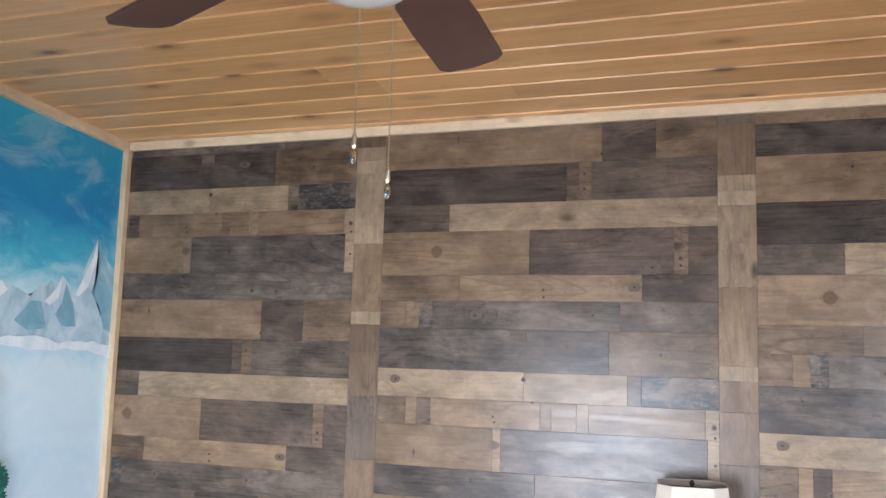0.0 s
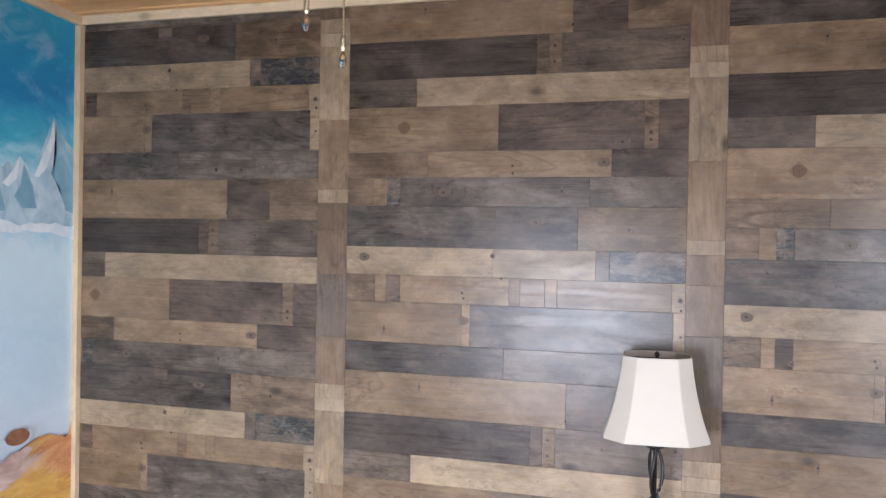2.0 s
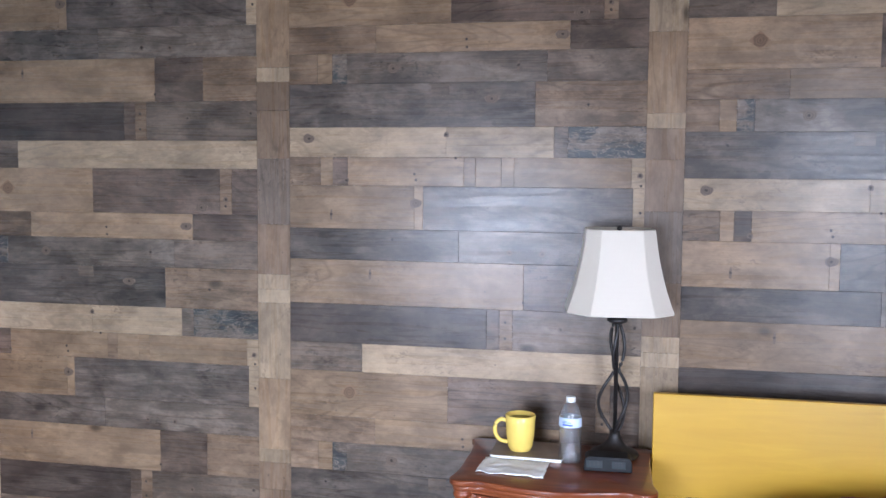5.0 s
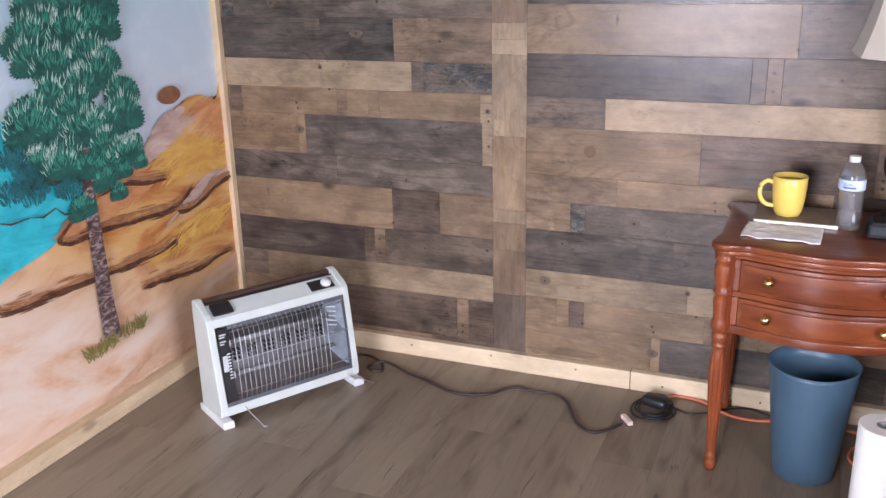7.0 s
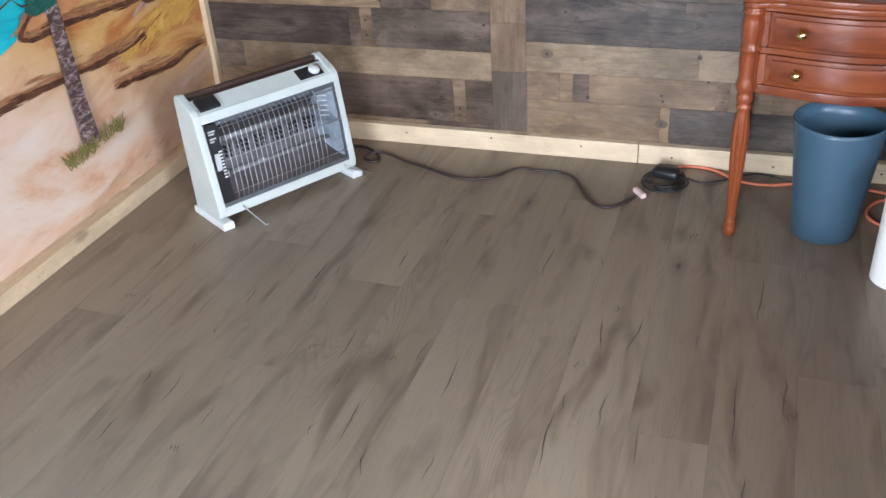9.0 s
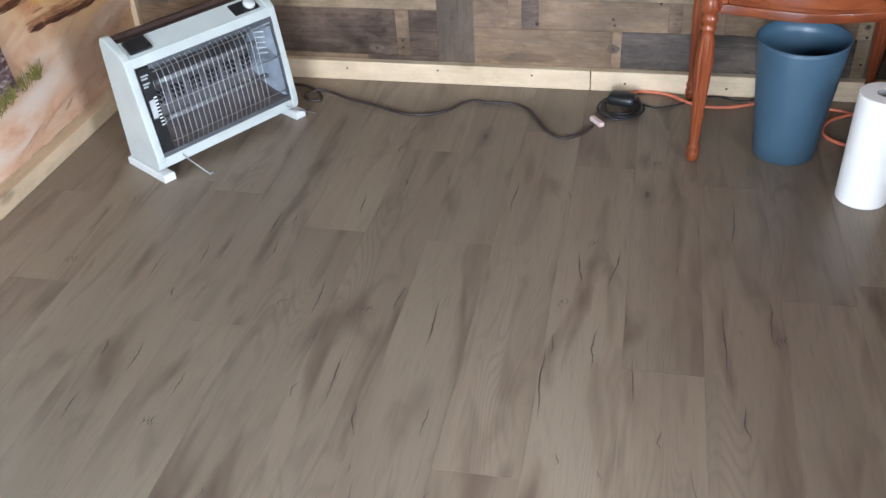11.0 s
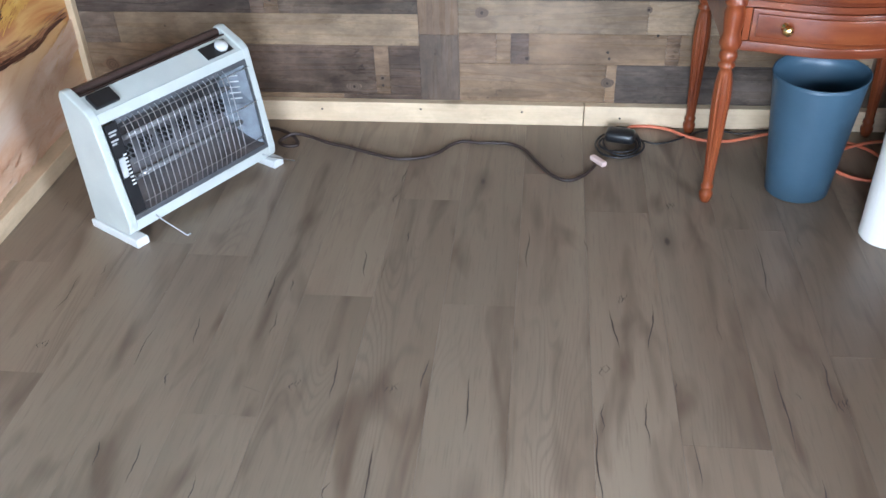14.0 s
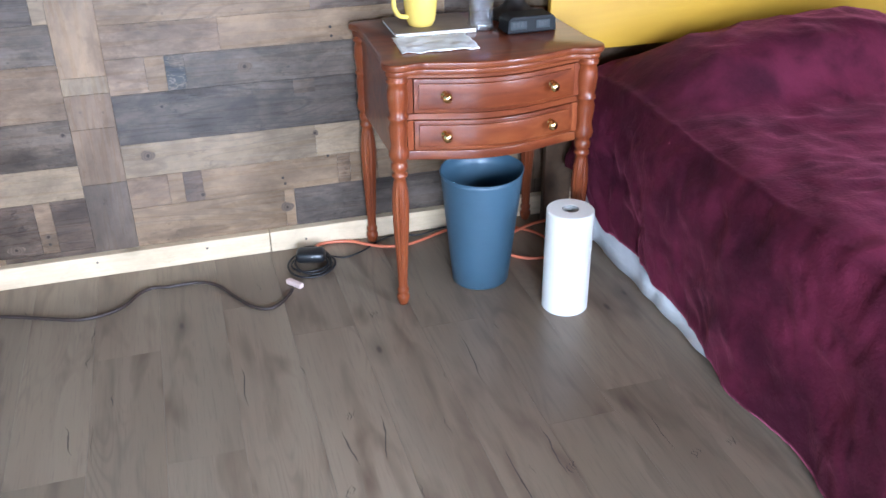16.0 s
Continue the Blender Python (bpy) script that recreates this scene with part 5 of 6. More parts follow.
BOOKCOL = plain("grey_brown_book_cover", (0.20, 0.15, 0.11), 0.5, var=0.15)
PAPER = plain("white_paper", (0.86, 0.86, 0.84), 0.8, var=0.04, scale=60)
book = thing("notebook", pose(0.790, -0.155, TOPZ, 0, 0, -1), "closed grey-brown notebook with white page edges", "book")
part("cover", box(-0.104, 0.104, -0.075, 0.085, 0.0105, 0.0125, 0.0005), BOOKCOL, book)
part("cover", box(-0.104, 0.104, -0.075, 0.085, 0.0, 0.002, 0.0005), BOOKCOL, book)
part("pages", box(-0.101, 0.101, -0.072, 0.082, 0.002, 0.0105), PAPER, book)
bm = bmesh.new()
nx, ny = 26, 16
grid = []
for j in range(ny + 1):
    row = []
    for i in range(nx + 1):
        u, v = i / nx - 0.5, j / ny - 0.5
        h = 0.005 + 0.004 * noise.noise(Vector((u * 9, v * 7, 1.3))) + 0.002 * noise.noise(Vector((u * 22, v * 20, 4.0)))
        row.append(bm.verts.new((u * 0.185 * (1 + 0.05 * noise.noise(Vector((v * 6, 0, 2)))), v * 0.132 * (1 + 0.10 * noise.noise(Vector((u * 6, 3, 0)))), max(0.002, h))))
    grid.append(row)
for j in range(ny):
    for i in range(nx):
        bm.faces.new((grid[j][i], grid[j][i + 1], grid[j + 1][i + 1], grid[j + 1][i]))
napkin = tagged(obj("paper_napkin", bm, PAPER, smooth=True), "crumpled white paper napkin on the nightstand", "napkin")
napkin.matrix_world = pose(0.763, -0.302, TOPZ, 0, 0, -3)
napkin.modifiers.new("thick", "SOLIDIFY").thickness = 0.0015

YELLOW = plain("glossy_yellow_ceramic", (0.70, 0.50, 0.11), 0.16, var=0.04)
COFFEE = plain("dark_coffee", (0.03, 0.016, 0.008), 0.1, var=0.1)
mug = thing("mug", pose(0.766, -0.165, TOPZ + 0.0125) @ Matrix.Diagonal((1.06, 1.06, 1.04, 1)), "glossy yellow ceramic mug standing on a notebook", "mug")
part("cup", lathe([(0.024, 0.0), (0.029, 0.002), (0.034, 0.014), (0.0385, 0.045), (0.0405, 0.080), (0.0415, 0.100), (0.0400, 0.1015), (0.0380, 0.100), (0.0365, 0.07), (0.033, 0.03), (0.022, 0.010)], 48), YELLOW, mug, smooth=True)
part("handle", tube([(-0.037, -0.008, 0.083), (-0.052, -0.012, 0.088), (-0.066, -0.016, 0.075), (-0.067, -0.016, 0.050), (-0.055, -0.013, 0.030), (-0.034, -0.008, 0.024)], 0.0056, 12, 6), YELLOW, mug, smooth=True)
part("coffee", lathe([(0.0375, 0.088), (0.0377, 0.0895), (0.0005, 0.090)], 40), COFFEE, mug)

PET = glass("clear_bottle_plastic", 0.06, (0.97, 0.98, 1.0), 1.5)
PET.node_tree.nodes["Principled BSDF"].inputs["Transmission Weight"].default_value = 0.96
PET.node_tree.nodes["Principled BSDF"].inputs["Coat Weight"].default_value = 0.8
LABEL_BLUE = plain("pale_blue_label", (0.50, 0.58, 0.72), 0.4, var=0.15, scale=40)
LABEL_WHITE = plain("dark_blue_label_print", (0.06, 0.10, 0.42), 0.4, var=0.05)
bottle = thing("water_bottle", pose(0.912, -0.200, TOPZ), "clear plastic water bottle with blue and white label", "water bottle")
prof = [(0.020, 0.0), (0.029, 0.002), (0.0315, 0.010)]
for k in range(9):
    z = 0.014 + k * 0.0095
    prof += [(0.0318, z), (0.0284, z + 0.0045)]
prof += [(0.0315, 0.100), (0.0315, 0.132), (0.0300, 0.140), (0.0240, 0.158), (0.0150, 0.170), (0.0125, 0.174), (0.0125, 0.178)]
wall_in = [(max(0.0006, r - 0.0008), z + (0.0008 if z < 0.012 else 0.0)) for r, z in reversed(prof)]
part("bottle_body", lathe([(0.0006, 0.003)] + prof + wall_in + [(0.0006, 0.004)], 64, lobes=lambda z, a: 1 + (0.035 * math.cos(9 * a + 70 * z) if 0.012 < z < 0.10 else 0.0), closed=False), PET, bottle, smooth=True)
part("label", lathe([(0.0319, 0.104), (0.0319, 0.130)], 36, closed=False), LABEL_BLUE, bottle, "blue wrapper label with unreadable print")
bm = bmesh.new()
for i, (za, zb) in enumerate(((0.109, 0.114), (0.117, 0.119), (0.121, 0.1225))):
    rows = [[bm.verts.new((0.0322 * math.cos(a), 0.0322 * math.sin(a), z)) for a in [math.radians(-130 + 8 * q) for q in range(8 - i)]] for z in (za, zb)]
    for q in range(len(rows[0]) - 1):
        bm.faces.new((rows[0][q], rows[0][q + 1], rows[1][q + 1], rows[1][q]))
part("print_bar", bm, LABEL_WHITE, bottle)
part("cap", lathe([(0.0128, 0.172), (0.0132, 0.174), (0.0132, 0.185), (0.0122, 0.187), (0.0005, 0.1875)], 28, lobes=lambda z, a: 1 + 0.015 * math.cos(24 * a)), PLASTIC_WHITE, bottle, "white screw cap")

CLOCK_BLACK = plain("matt_black_plastic", (0.007, 0.007, 0.008), 0.55, var=0.2, spec=0.25)
LCD = plain("grey_green_lcd", (0.030, 0.036, 0.038), 0.5, var=0.05, spec=0.2)
clock = thing("clock_radio", pose(1.020, -0.250, TOPZ, 0, 0, 2) @ Matrix.Diagonal((0.84, 0.84, 0.9, 1)), "small black clock radio with two grey displays", "clock radio")
part("case", prism([(-0.078, 0.0), (-0.076, 0.036), (-0.064, 0.046), (0.064, 0.046), (0.076, 0.036), (0.078, 0.0)], -0.03, 0.045, 0.004), CLOCK_BLACK, clock)
for x0, x1 in ((-0.070, -0.018), (0.012, 0.056)):
    d = part("display", box(x0, x1, -0.0318, -0.0295, 0.012, 0.034, 0.0005), LCD, clock, "grey liquid crystal display")
    bm = bmesh.new()
    for q in range(3):
        xa = x0 + 0.008 + q * (x1 - x0 - 0.012) / 3
        add_box(bm, xa, xa + 0.008, -0.0323, -0.0316, 0.018, 0.032)
    part("digit_bar", bm, BLACK, d)

# ---- waste bin and paper roll ----
BIN = plain("slate_blue_bin_plastic", (0.046, 0.088, 0.125), 0.38, var=0.06, scale=10)


def bin_shell():
    bm = bmesh.new()
    n = 56
    # oval body, tapered; the rim dips in front
    def ring(u, grow):
        out = []
        for i in range(n):
            a = 2 * math.pi * i / n
            rx, ry = (0.075 + 0.035 * u) + grow, (0.068 + 0.028 * u) + grow
            z = 0.005 + u * (0.320 + 0.008 * math.sin(a))
            ca, sa = math.cos(a), math.sin(a)
            out.append(bm.verts.new((rx * ca, ry * math.copysign(abs(sa) ** (1 + 0.16 * u), sa), z)))
        return out
    rings = [ring(0.0, -0.006)] + [ring(u, 0.0) for u in (0.02, 0.25, 0.5, 0.75, 0.97, 1.0)] + [ring(u, -0.003) for u in (1.0, 0.9, 0.5, 0.05)]
    for p, q in zip(rings, rings[1:]):
        for i in range(n):
            bm.faces.new((p[i], p[(i + 1) % n], q[(i + 1) % n], q[i]))
    bm.faces.new(rings[0][::-1])
    bm.faces.new(rings[-1])
    for v in bm.verts:
        v.co.z -= 0.005
    return bm


wb = thing("waste_bin", None, "slate blue plastic waste bin under the nightstand", "waste bin")
part("bin_body", bin_shell(), BIN, wb, smooth=True)
rim_line = [Vector((0.1095 * math.cos(a), 0.0955 * math.copysign(abs(math.sin(a)) ** 1.16, math.sin(a)), 0.320 + 0.008 * math.sin(a))) for a in [2 * math.pi * i / 64 for i in range(65)]]
rim_bm = bmesh.new()
add_tube(rim_bm, rim_line, 0.0024, 8)
part("rim", rim_bm, BIN, wb, smooth=True)
wb.matrix_world = pose(0.871, -0.345, 0.0, 0, 0, 4)


def towel_paper():
    m, nt, b = mat("embossed_paper_towel", 0.9)
    b.inputs["Base Color"].default_value = (0.84, 0.81, 0.755, 1)
    v = nt.nodes.new("ShaderNodeTexVoronoi")
    nt.links.new(coords(nt, (120, 120, 120)), v.inputs["Vector"])
    bump(nt, b, v.outputs["Distance"], 0.35, 0.001)
    return m


ROLLP = towel_paper()
CARD = plain("grey_cardboard", (0.30, 0.29, 0.27), 0.8)
roll_ = thing("paper_towel_roll", pose(1.033, -0.537, 0), "white paper towel roll standing upright on the floor", "paper towel")
part("paper", lathe([(0.021, 0.001), (0.056, 0.0), (0.0585, 0.003), (0.0585, 0.272), (0.056, 0.275), (0.021, 0.275), (0.021, 0.001)], 56, closed=False), ROLLP, roll_)
part("core", lathe([(0.0185, 0.001), (0.0208, 0.001), (0.0208, 0.274), (0.0185, 0.274), (0.0185, 0.001)], 32, closed=False), CARD, roll_, "grey cardboard core")

# ---- bed ----
def yellow_board():
    m, nt, b = mat("yellow_stained_board", 0.35)
    n = noise_tex(nt, coords(nt, (2.2, 20, 22)), 1.0, 5.0, 0.6, 0.8)
    col = ramp(nt, n, [(0.3, (0.43, 0.235, 0.016)), (0.55, (0.48, 0.272, 0.020)), (0.75, (0.52, 0.305, 0.030))])
    blot = noise_tex(nt, coords(nt, (4, 4, 6)), 1.0, 3.0)
    col = mixed(nt, maths(nt, "MULTIPLY", grey(nt, blot, 0.42, 0.66), 0.55), col, (0.42, 0.235, 0.022))
    nt.links.new(col, b.inputs["Base Color"])
    bump(nt, b, n, 0.08, 0.001)
    return m


def velvet():
    m, nt, b = mat("plum_velvet_fleece", 0.8, spec=0.15)
    c = coords(nt, (1, 1, 1), False)
    n = noise_tex(nt, c, 4.0, 4.0, 0.5, 0.8)
    f = noise_tex(nt, c, 120.0, 3.0, 0.6)
    pile = noise_tex(nt, c, 8.5, 5.0, 0.58, 0.4)
    col = ramp(nt, n, [(0.34, (0.037, 0.0036, 0.0100)), (0.50, (0.066, 0.0066, 0.0185)), (0.66, (0.097, 0.0105, 0.0275))])
    col = mixed(nt, maths(nt, "MULTIPLY", grey(nt, pile, 0.48, 0.70), 0.40), col, (0.125, 0.0140, 0.0360))
    col = mixed(nt, maths(nt, "MULTIPLY", fall(nt, pile, 0.30, 0.48), 0.62), col, (0.014, 0.0007, 0.0042))
    # the nap lies the other way in large brushed patches
    brushed = noise_tex(nt, c, 3.1, 4.0, 0.55, 0.3)
    col = mixed(nt, maths(nt, "MULTIPLY", grey(nt, brushed, 0.50, 0.62), 0.62), col, (0.017, 0.0014, 0.0062))
    col = mixed(nt, maths(nt, "MULTIPLY", grey(nt, f, 0.4, 0.7), 0.12), col, (0.10, 0.009, 0.034))
    nt.links.new(col, b.inputs["Base Color"])
    b.inputs["Sheen Weight"].default_value = 0.54
    b.inputs["Sheen Roughness"].default_value = 0.32
    b.inputs["Sheen Tint"].default_value = (0.56, 0.13, 0.21, 1)
    bump(nt, b, maths(nt, "ADD", maths(nt, "MULTIPLY", pile, 1.2), f), 0.45, 0.004)
    return m


YBOARD, VELVET = yellow_board(), velvet()
# shade beside the bed put into the colour of the lower posts
POST_SHADE = plain("dark_brown_post_wood", (0.10, 0.055, 0.028), 0.5, var=0.3, scale=25)
LINEN_WHITE = plain("white_bed_linen", (0.78, 0.80, 0.82), 0.85, var=0.04, scale=14)
MATTRESS = plain("quilted_mattress_fabric", (0.66, 0.66, 0.68), 0.85, var=0.05)
BX0, BX1, BY1 = 1.265, 2.215, -1.98
bed = thing("bed", None, "single bed with yellow wooden headboard and white valance", "bed")
part("headboard_panel", box(1.142, 2.300, -0.104, -0.082, 0.526, 0.826, 0.003), YBOARD, bed, "yellow stained wooden headboard panel")
for px in (1.160, 2.200):
    part("headboard_post", box(px, px + 0.084, -0.081, -0.058, 0.38, 0.80, 0.002), YBOARD, bed)
    # same post further down, darkened where it stands in shade
    part("headboard_leg", box(px, px + 0.084, -0.081, -0.058, 0.0, 0.378, 0.002), POST_SHADE, bed, "lower part of the wooden post, coloured dark for shade")
part("box_spring", box(BX0, BX1, BY1, -0.115, 0.10, 0.28, 0.02), MATTRESS, bed)
part("mattress", box(BX0, BX1, BY1, -0.115, 0.281, 0.455, 0.04, 3), MATTRESS, bed)
for lx in (BX0 + 0.05, BX1 - 0.05):
    for ly in (-0.2, BY1 + 0.08):
        part("bed_leg", lathe([(0.02, 0.0), (0.022, 0.01), (0.026, 0.101)], 16, lx, ly), BLACK, bed)
# valance: a gathered white skirt on the near long side
bm = bmesh.new()
n = 150
rows = []
for j in range(7):
    v = j / 6
    row = []
    for i in range(n + 1):
        y = -0.14 + (BY1 + 0.14) * i / n
        w = 0.003 * math.sin(i * 0.55 + 4 * noise.noise(Vector((i * 0.05, 0, 0)))) * v
        row.append(bm.verts.new((BX0 - 0.004 - 0.012 * v + w, y, 0.275 - v * (0.267 + 0.004 * noise.noise(Vector((i * 0.2, 2, 0)))))))
    rows.append(row)
for a, b in zip(rows, rows[1:]):
    for i in range(n):
        bm.faces.new((a[i], a[i + 1], b[i + 1], b[i]))
part("valance", bm, LINEN_WHITE, bed, "white gathered valance", True).modifiers.new("thick", "SOLIDIFY").thickness = 0.002
# pillow under the blanket
bm = bmesh.new()
bmesh.ops.create_uvsphere(bm, u_segments=40, v_segments=20, radius=1.0)
for v in bm.verts:
    p = v.co
    v.co = Vector((1.775 + 0.33 * math.copysign(abs(p.x) ** 0.7, p.x), -0.34 + 0.19 * math.copysign(abs(p.y) ** 0.7, p.y), 0.512 + 0.055 * p.z))
tagged(obj("pillow", bm, LINEN_WHITE, smooth=True), "white pillow covered by the blanket", "pillow")


def blanket():
    """A heavy fleece over the pillow and mattress that hangs to the floor on the near side."""
    bm = bmesh.new()
    ns, nt_ = 170, 230
    top_w = BX1 - BX0
    side = 0.50
    total = side + top_w + 0.35
    grid = []
    for j in range(nt_ + 1):
        t = j / nt_
        y = -0.125 + (BY1 - 0.03 + 0.125) * t
        row = []
        for i in range(ns + 1):
            s = total * i / ns
            pil = math.exp(-((y + 0.34) / 0.17) ** 4)
            # height of the top at this place
            def top(x):
                c = max(0.0, 1 - abs((x - 1.79) / 0.50) ** 2.6)
                return 0.468 + 0.130 * pil * c + 0.018 * math.exp(-((y + 0.34) / 0.3) ** 2)
            fold = noise.noise(Vector((s * 4.0, y * 3.0, 0.7))) * 0.016 + (0.5 - abs(noise.noise(Vector((s * 5.0 + y * 2.0, y * 9.0 - s * 2.0, 3.1))))) * 0.014 - 0.008 + (0.35 - abs(noise.noise(Vector((s * 7.0 - y * 5.0, y * 4.0 + s * 3.0, 9.1))))) * 0.011 + (0.3 - abs(noise.noise(Vector((s * 13.0, y * 19.0, 7.7))))) * 0.007 + noise.noise(Vector((s * 26.0, y * 24.0, 5.1))) * 0.0012
            if s < side:
                d = side - s                                   # length hanging down
                hem = 0.018 + 0.085 * math.exp(-((y + 0.50) / 0.42) ** 2) + 0.14 * max(0.0, min(1.0, (y + 0.36) / 0.10)) + 0.010 * noise.noise(Vector((y * 6, 0, 0)))
                ztop = top(BX0)
                k = min(1.0, d / side)
                r = 0.045
                z = ztop - (ztop - hem) * (k ** 1.08) if k > 0.0 else ztop
                x = BX0 - 0.046 * math.sin(min(1.0, k * 2.2) * math.pi / 2) - 0.002 + 0.006 * k
                x -= (fold * 1.3 + 0.012 * math.sin(y * 17 + 2.5 * noise.noise(Vector((y * 2, 1, 1)))) * k)
                x -= 0.036 * k * max(0.0, min(1.0, (y + 0.37) / 0.08)) * (1.0 if y < -0.11 else 0.4)
                x = max(1.2, min(x, BX0 - 0.024 * min(1.0, k * 5))) if y > -0.46 else min(x, BX0 - 0.024 * min(1.0, k * 5))
                z += fold * 0.5 * (1 - k)
            elif s < side + top_w:
                x = BX0 + (s - side)
                e = min(1.0, (s - side) / 0.07, (side + top_w - s) / 0.07)
                z = top(x) + fold + 0.012 - 0.016 * (1 - e) ** 2
            else:
                d = s - side - top_w
                x = BX1 + 0.03 * math.sin(min(1.0, d / 0.1) * math.pi / 2) + fold * 0.6 + 0.004
                z = top(BX1) - d
            row.append(bm.verts.new((x, y, z)))
        grid.append(row)
    for a, b in zip(grid, grid[1:]):
        for i in range(ns):
            bm.faces.new((a[i], b[i], b[i + 1], a[i + 1]))
    # drop at the foot
    last = grid[-1]
    prev = last
    for q in range(1, 9):
        cur = [bm.verts.new((v.co.x, v.co.y - 0.02 - 0.006 * q + 0.008 * math.sin(i * 0.5), max(0.02, v.co.z - 0.05 * q))) for i, v in enumerate(last)]
        for i in range(ns):
            bm.faces.new((prev[i], cur[i], cur[i + 1], prev[i + 1]))
        prev = cur
    return bm


bl = tagged(obj("blanket", blanket(), VELVET, smooth=True), "plum purple velvety fleece blanket spread over the bed", "blanket")
md = bl.modifiers.new("thick", "SOLIDIFY")
md.thickness, md.offset = 0.006, 1.0


# ---- pieces of the walls and the floor ----
PLATES = {}


def plate(w, h, t, edge, material, flat):
    """A thin board with eased edges, shared by alike pieces. flat: 'y' faces -y, 'z' faces up."""
    key = (round(w, 3), round(h, 3), material.name)
    if key in PLATES:
        return PLATES[key]
    a, b = w / 2, h / 2
    rows = [(a, b, 0.0), (a, b, t - edge), (a - edge, b - edge, t)]
    co = [(sx * x, sy * y, z) for x, y, z in rows for sx, sy in ((-1, -1), (1, -1), (1, 1), (-1, 1))]
    faces = [(8, 9, 10, 11)]
    for r in (0, 4):
        faces += [(r + i, r + (i + 1) % 4, r + 4 + (i + 1) % 4, r + 4 + i) for i in range(4)]
    if flat == "y":
        co = [(x, -z, y) for x, y, z in co]
    me = bpy.data.meshes.new("plank")
    me.from_pydata(co, [], faces)
    me.materials.append(material)
    PLATES[key] = me
    return me


# one sheet of the panelling: an upright strip, then rows of boards; heights from the top of the dark row
PERIOD, STRIP, SHEET = 1.238, 0.111, 1.22
ROWS_Z = [2.274, 2.148, 2.056, 1.908, 1.823, 1.730, 1.595, 1.502, 1.413, 1.277, 1.178, 1.036]
ROWS_U = [
    [(0.632, "dark"), (0.672, "dkbrown"), (0.713, "brown"), (1.109, "greybrown")],
    [(0.232, "greybrown"), (1.109, "light")],
    [(0.512, "tan"), (0.970, "dkbrown"), (1.012, "brown"), (1.109, "dkbrown")],
    [(0.275, "brown"), (0.873, "tan"), (1.109, "dkbrown")],
    [(0.085, "brown"), (0.133, "tan"), (0.182, "ink"), (0.806, "grey"), (1.109, "greybrown")],
    [(0.772, "dkgrey"), (1.109, "brown")],
    [(0.500, "light"), (0.830, "light"), (0.872, "greybrown"), (1.109, "ink")],
    [(0.095, "brown"), (0.135, "tan"), (0.184, "dkbrown"), (0.556, "tan"), (0.592, "brown"), (0.672, "tan"), (0.711, "tan"), (1.060, "tan"), (1.109, "light")],
    [(0.400, "tan"), (0.428, "tan"), (1.066, "dkgrey"), (1.109, "light")],
    [(0.542, "dkgrey"), (1.109, "grey")],
    [(0.745, "tan"), (0.915, "dkbrown"), (1.109, "brown")],
]
STRIP_Z = [(2.313, 2.269, "pale"), (2.269, 2.020, "light"), (2.020, 1.784, "tan"), (1.784, 1.740, "light"), (1.740, 1.649, "brown"), (1.649, 1.496, "brown"),
           (1.496, 1.286, "greybrown"), (1.286, 1.124, "brown"), (1.124, 1.075, "light")]
TOP, BOTTOM = 2.425, 0.02


def panel_piece(x0, x1, z0, z1, material):
    z0, z1 = max(z0, BOTTOM), min(z1, TOP)
    x0, x1 = max(x0, WEST), min(x1, EAST)
    if z1 - z0 < 0.008 or x1 - x0 < 0.008:
        return
    ob = new("plank", plate(x1 - x0 - 0.0004, z1 - z0 - 0.0004, 0.005, 0.0004, material, "y"))
    ob.parent = wall_north
    ob.location = ((x0 + x1) / 2, 0.005, (z0 + z1) / 2)


# marks of the print that come back on every sheet: knots, nail heads and paler squares
def blob(name, w, h, n, material, wob, seed):
    r = random.Random(seed)
    co = [(0.0, 0.0, 0.0)]
    for i in range(n):
        a = 2 * math.pi * i / n
        k = 1 + wob * r.uniform(-1, 1)
        co.append((w / 2 * k * math.cos(a), 0.0, h / 2 * k * math.sin(a)))
    me = bpy.data.meshes.new(name)
    me.from_pydata(co, [], [(0, i + 1, (i + 1) % n + 1) for i in range(n)])
    me.materials.append(material)
    return me


def knot_print(name, core, rim):
    m, nt, b = mat(name, 0.32, spec=0.15)
    tc = nt.nodes.new("ShaderNodeTexCoord")
    ln = nt.nodes.new("ShaderNodeVectorMath")
    ln.operation = "LENGTH"
    nt.links.new(tc.outputs["Object"], ln.inputs[0])
    n = noise_tex(nt, coords(nt, (90, 90, 90)), 1.0, 3.0)
    d = maths(nt, "ADD", maths(nt, "MULTIPLY", ln.outputs["Value"], 42.0), maths(nt, "MULTIPLY", maths(nt, "SUBTRACT", n, 0.5), 0.5))
    nt.links.new(ramp(nt, d, [(0.10, core), (0.26, rim), (0.40, tuple(0.62 * c for c in rim)), (0.52, rim), (0.68, tuple(0.66 * c for c in rim)), (0.90, tuple(1.25 * c for c in rim))]), b.inputs["Base Color"])
    return m


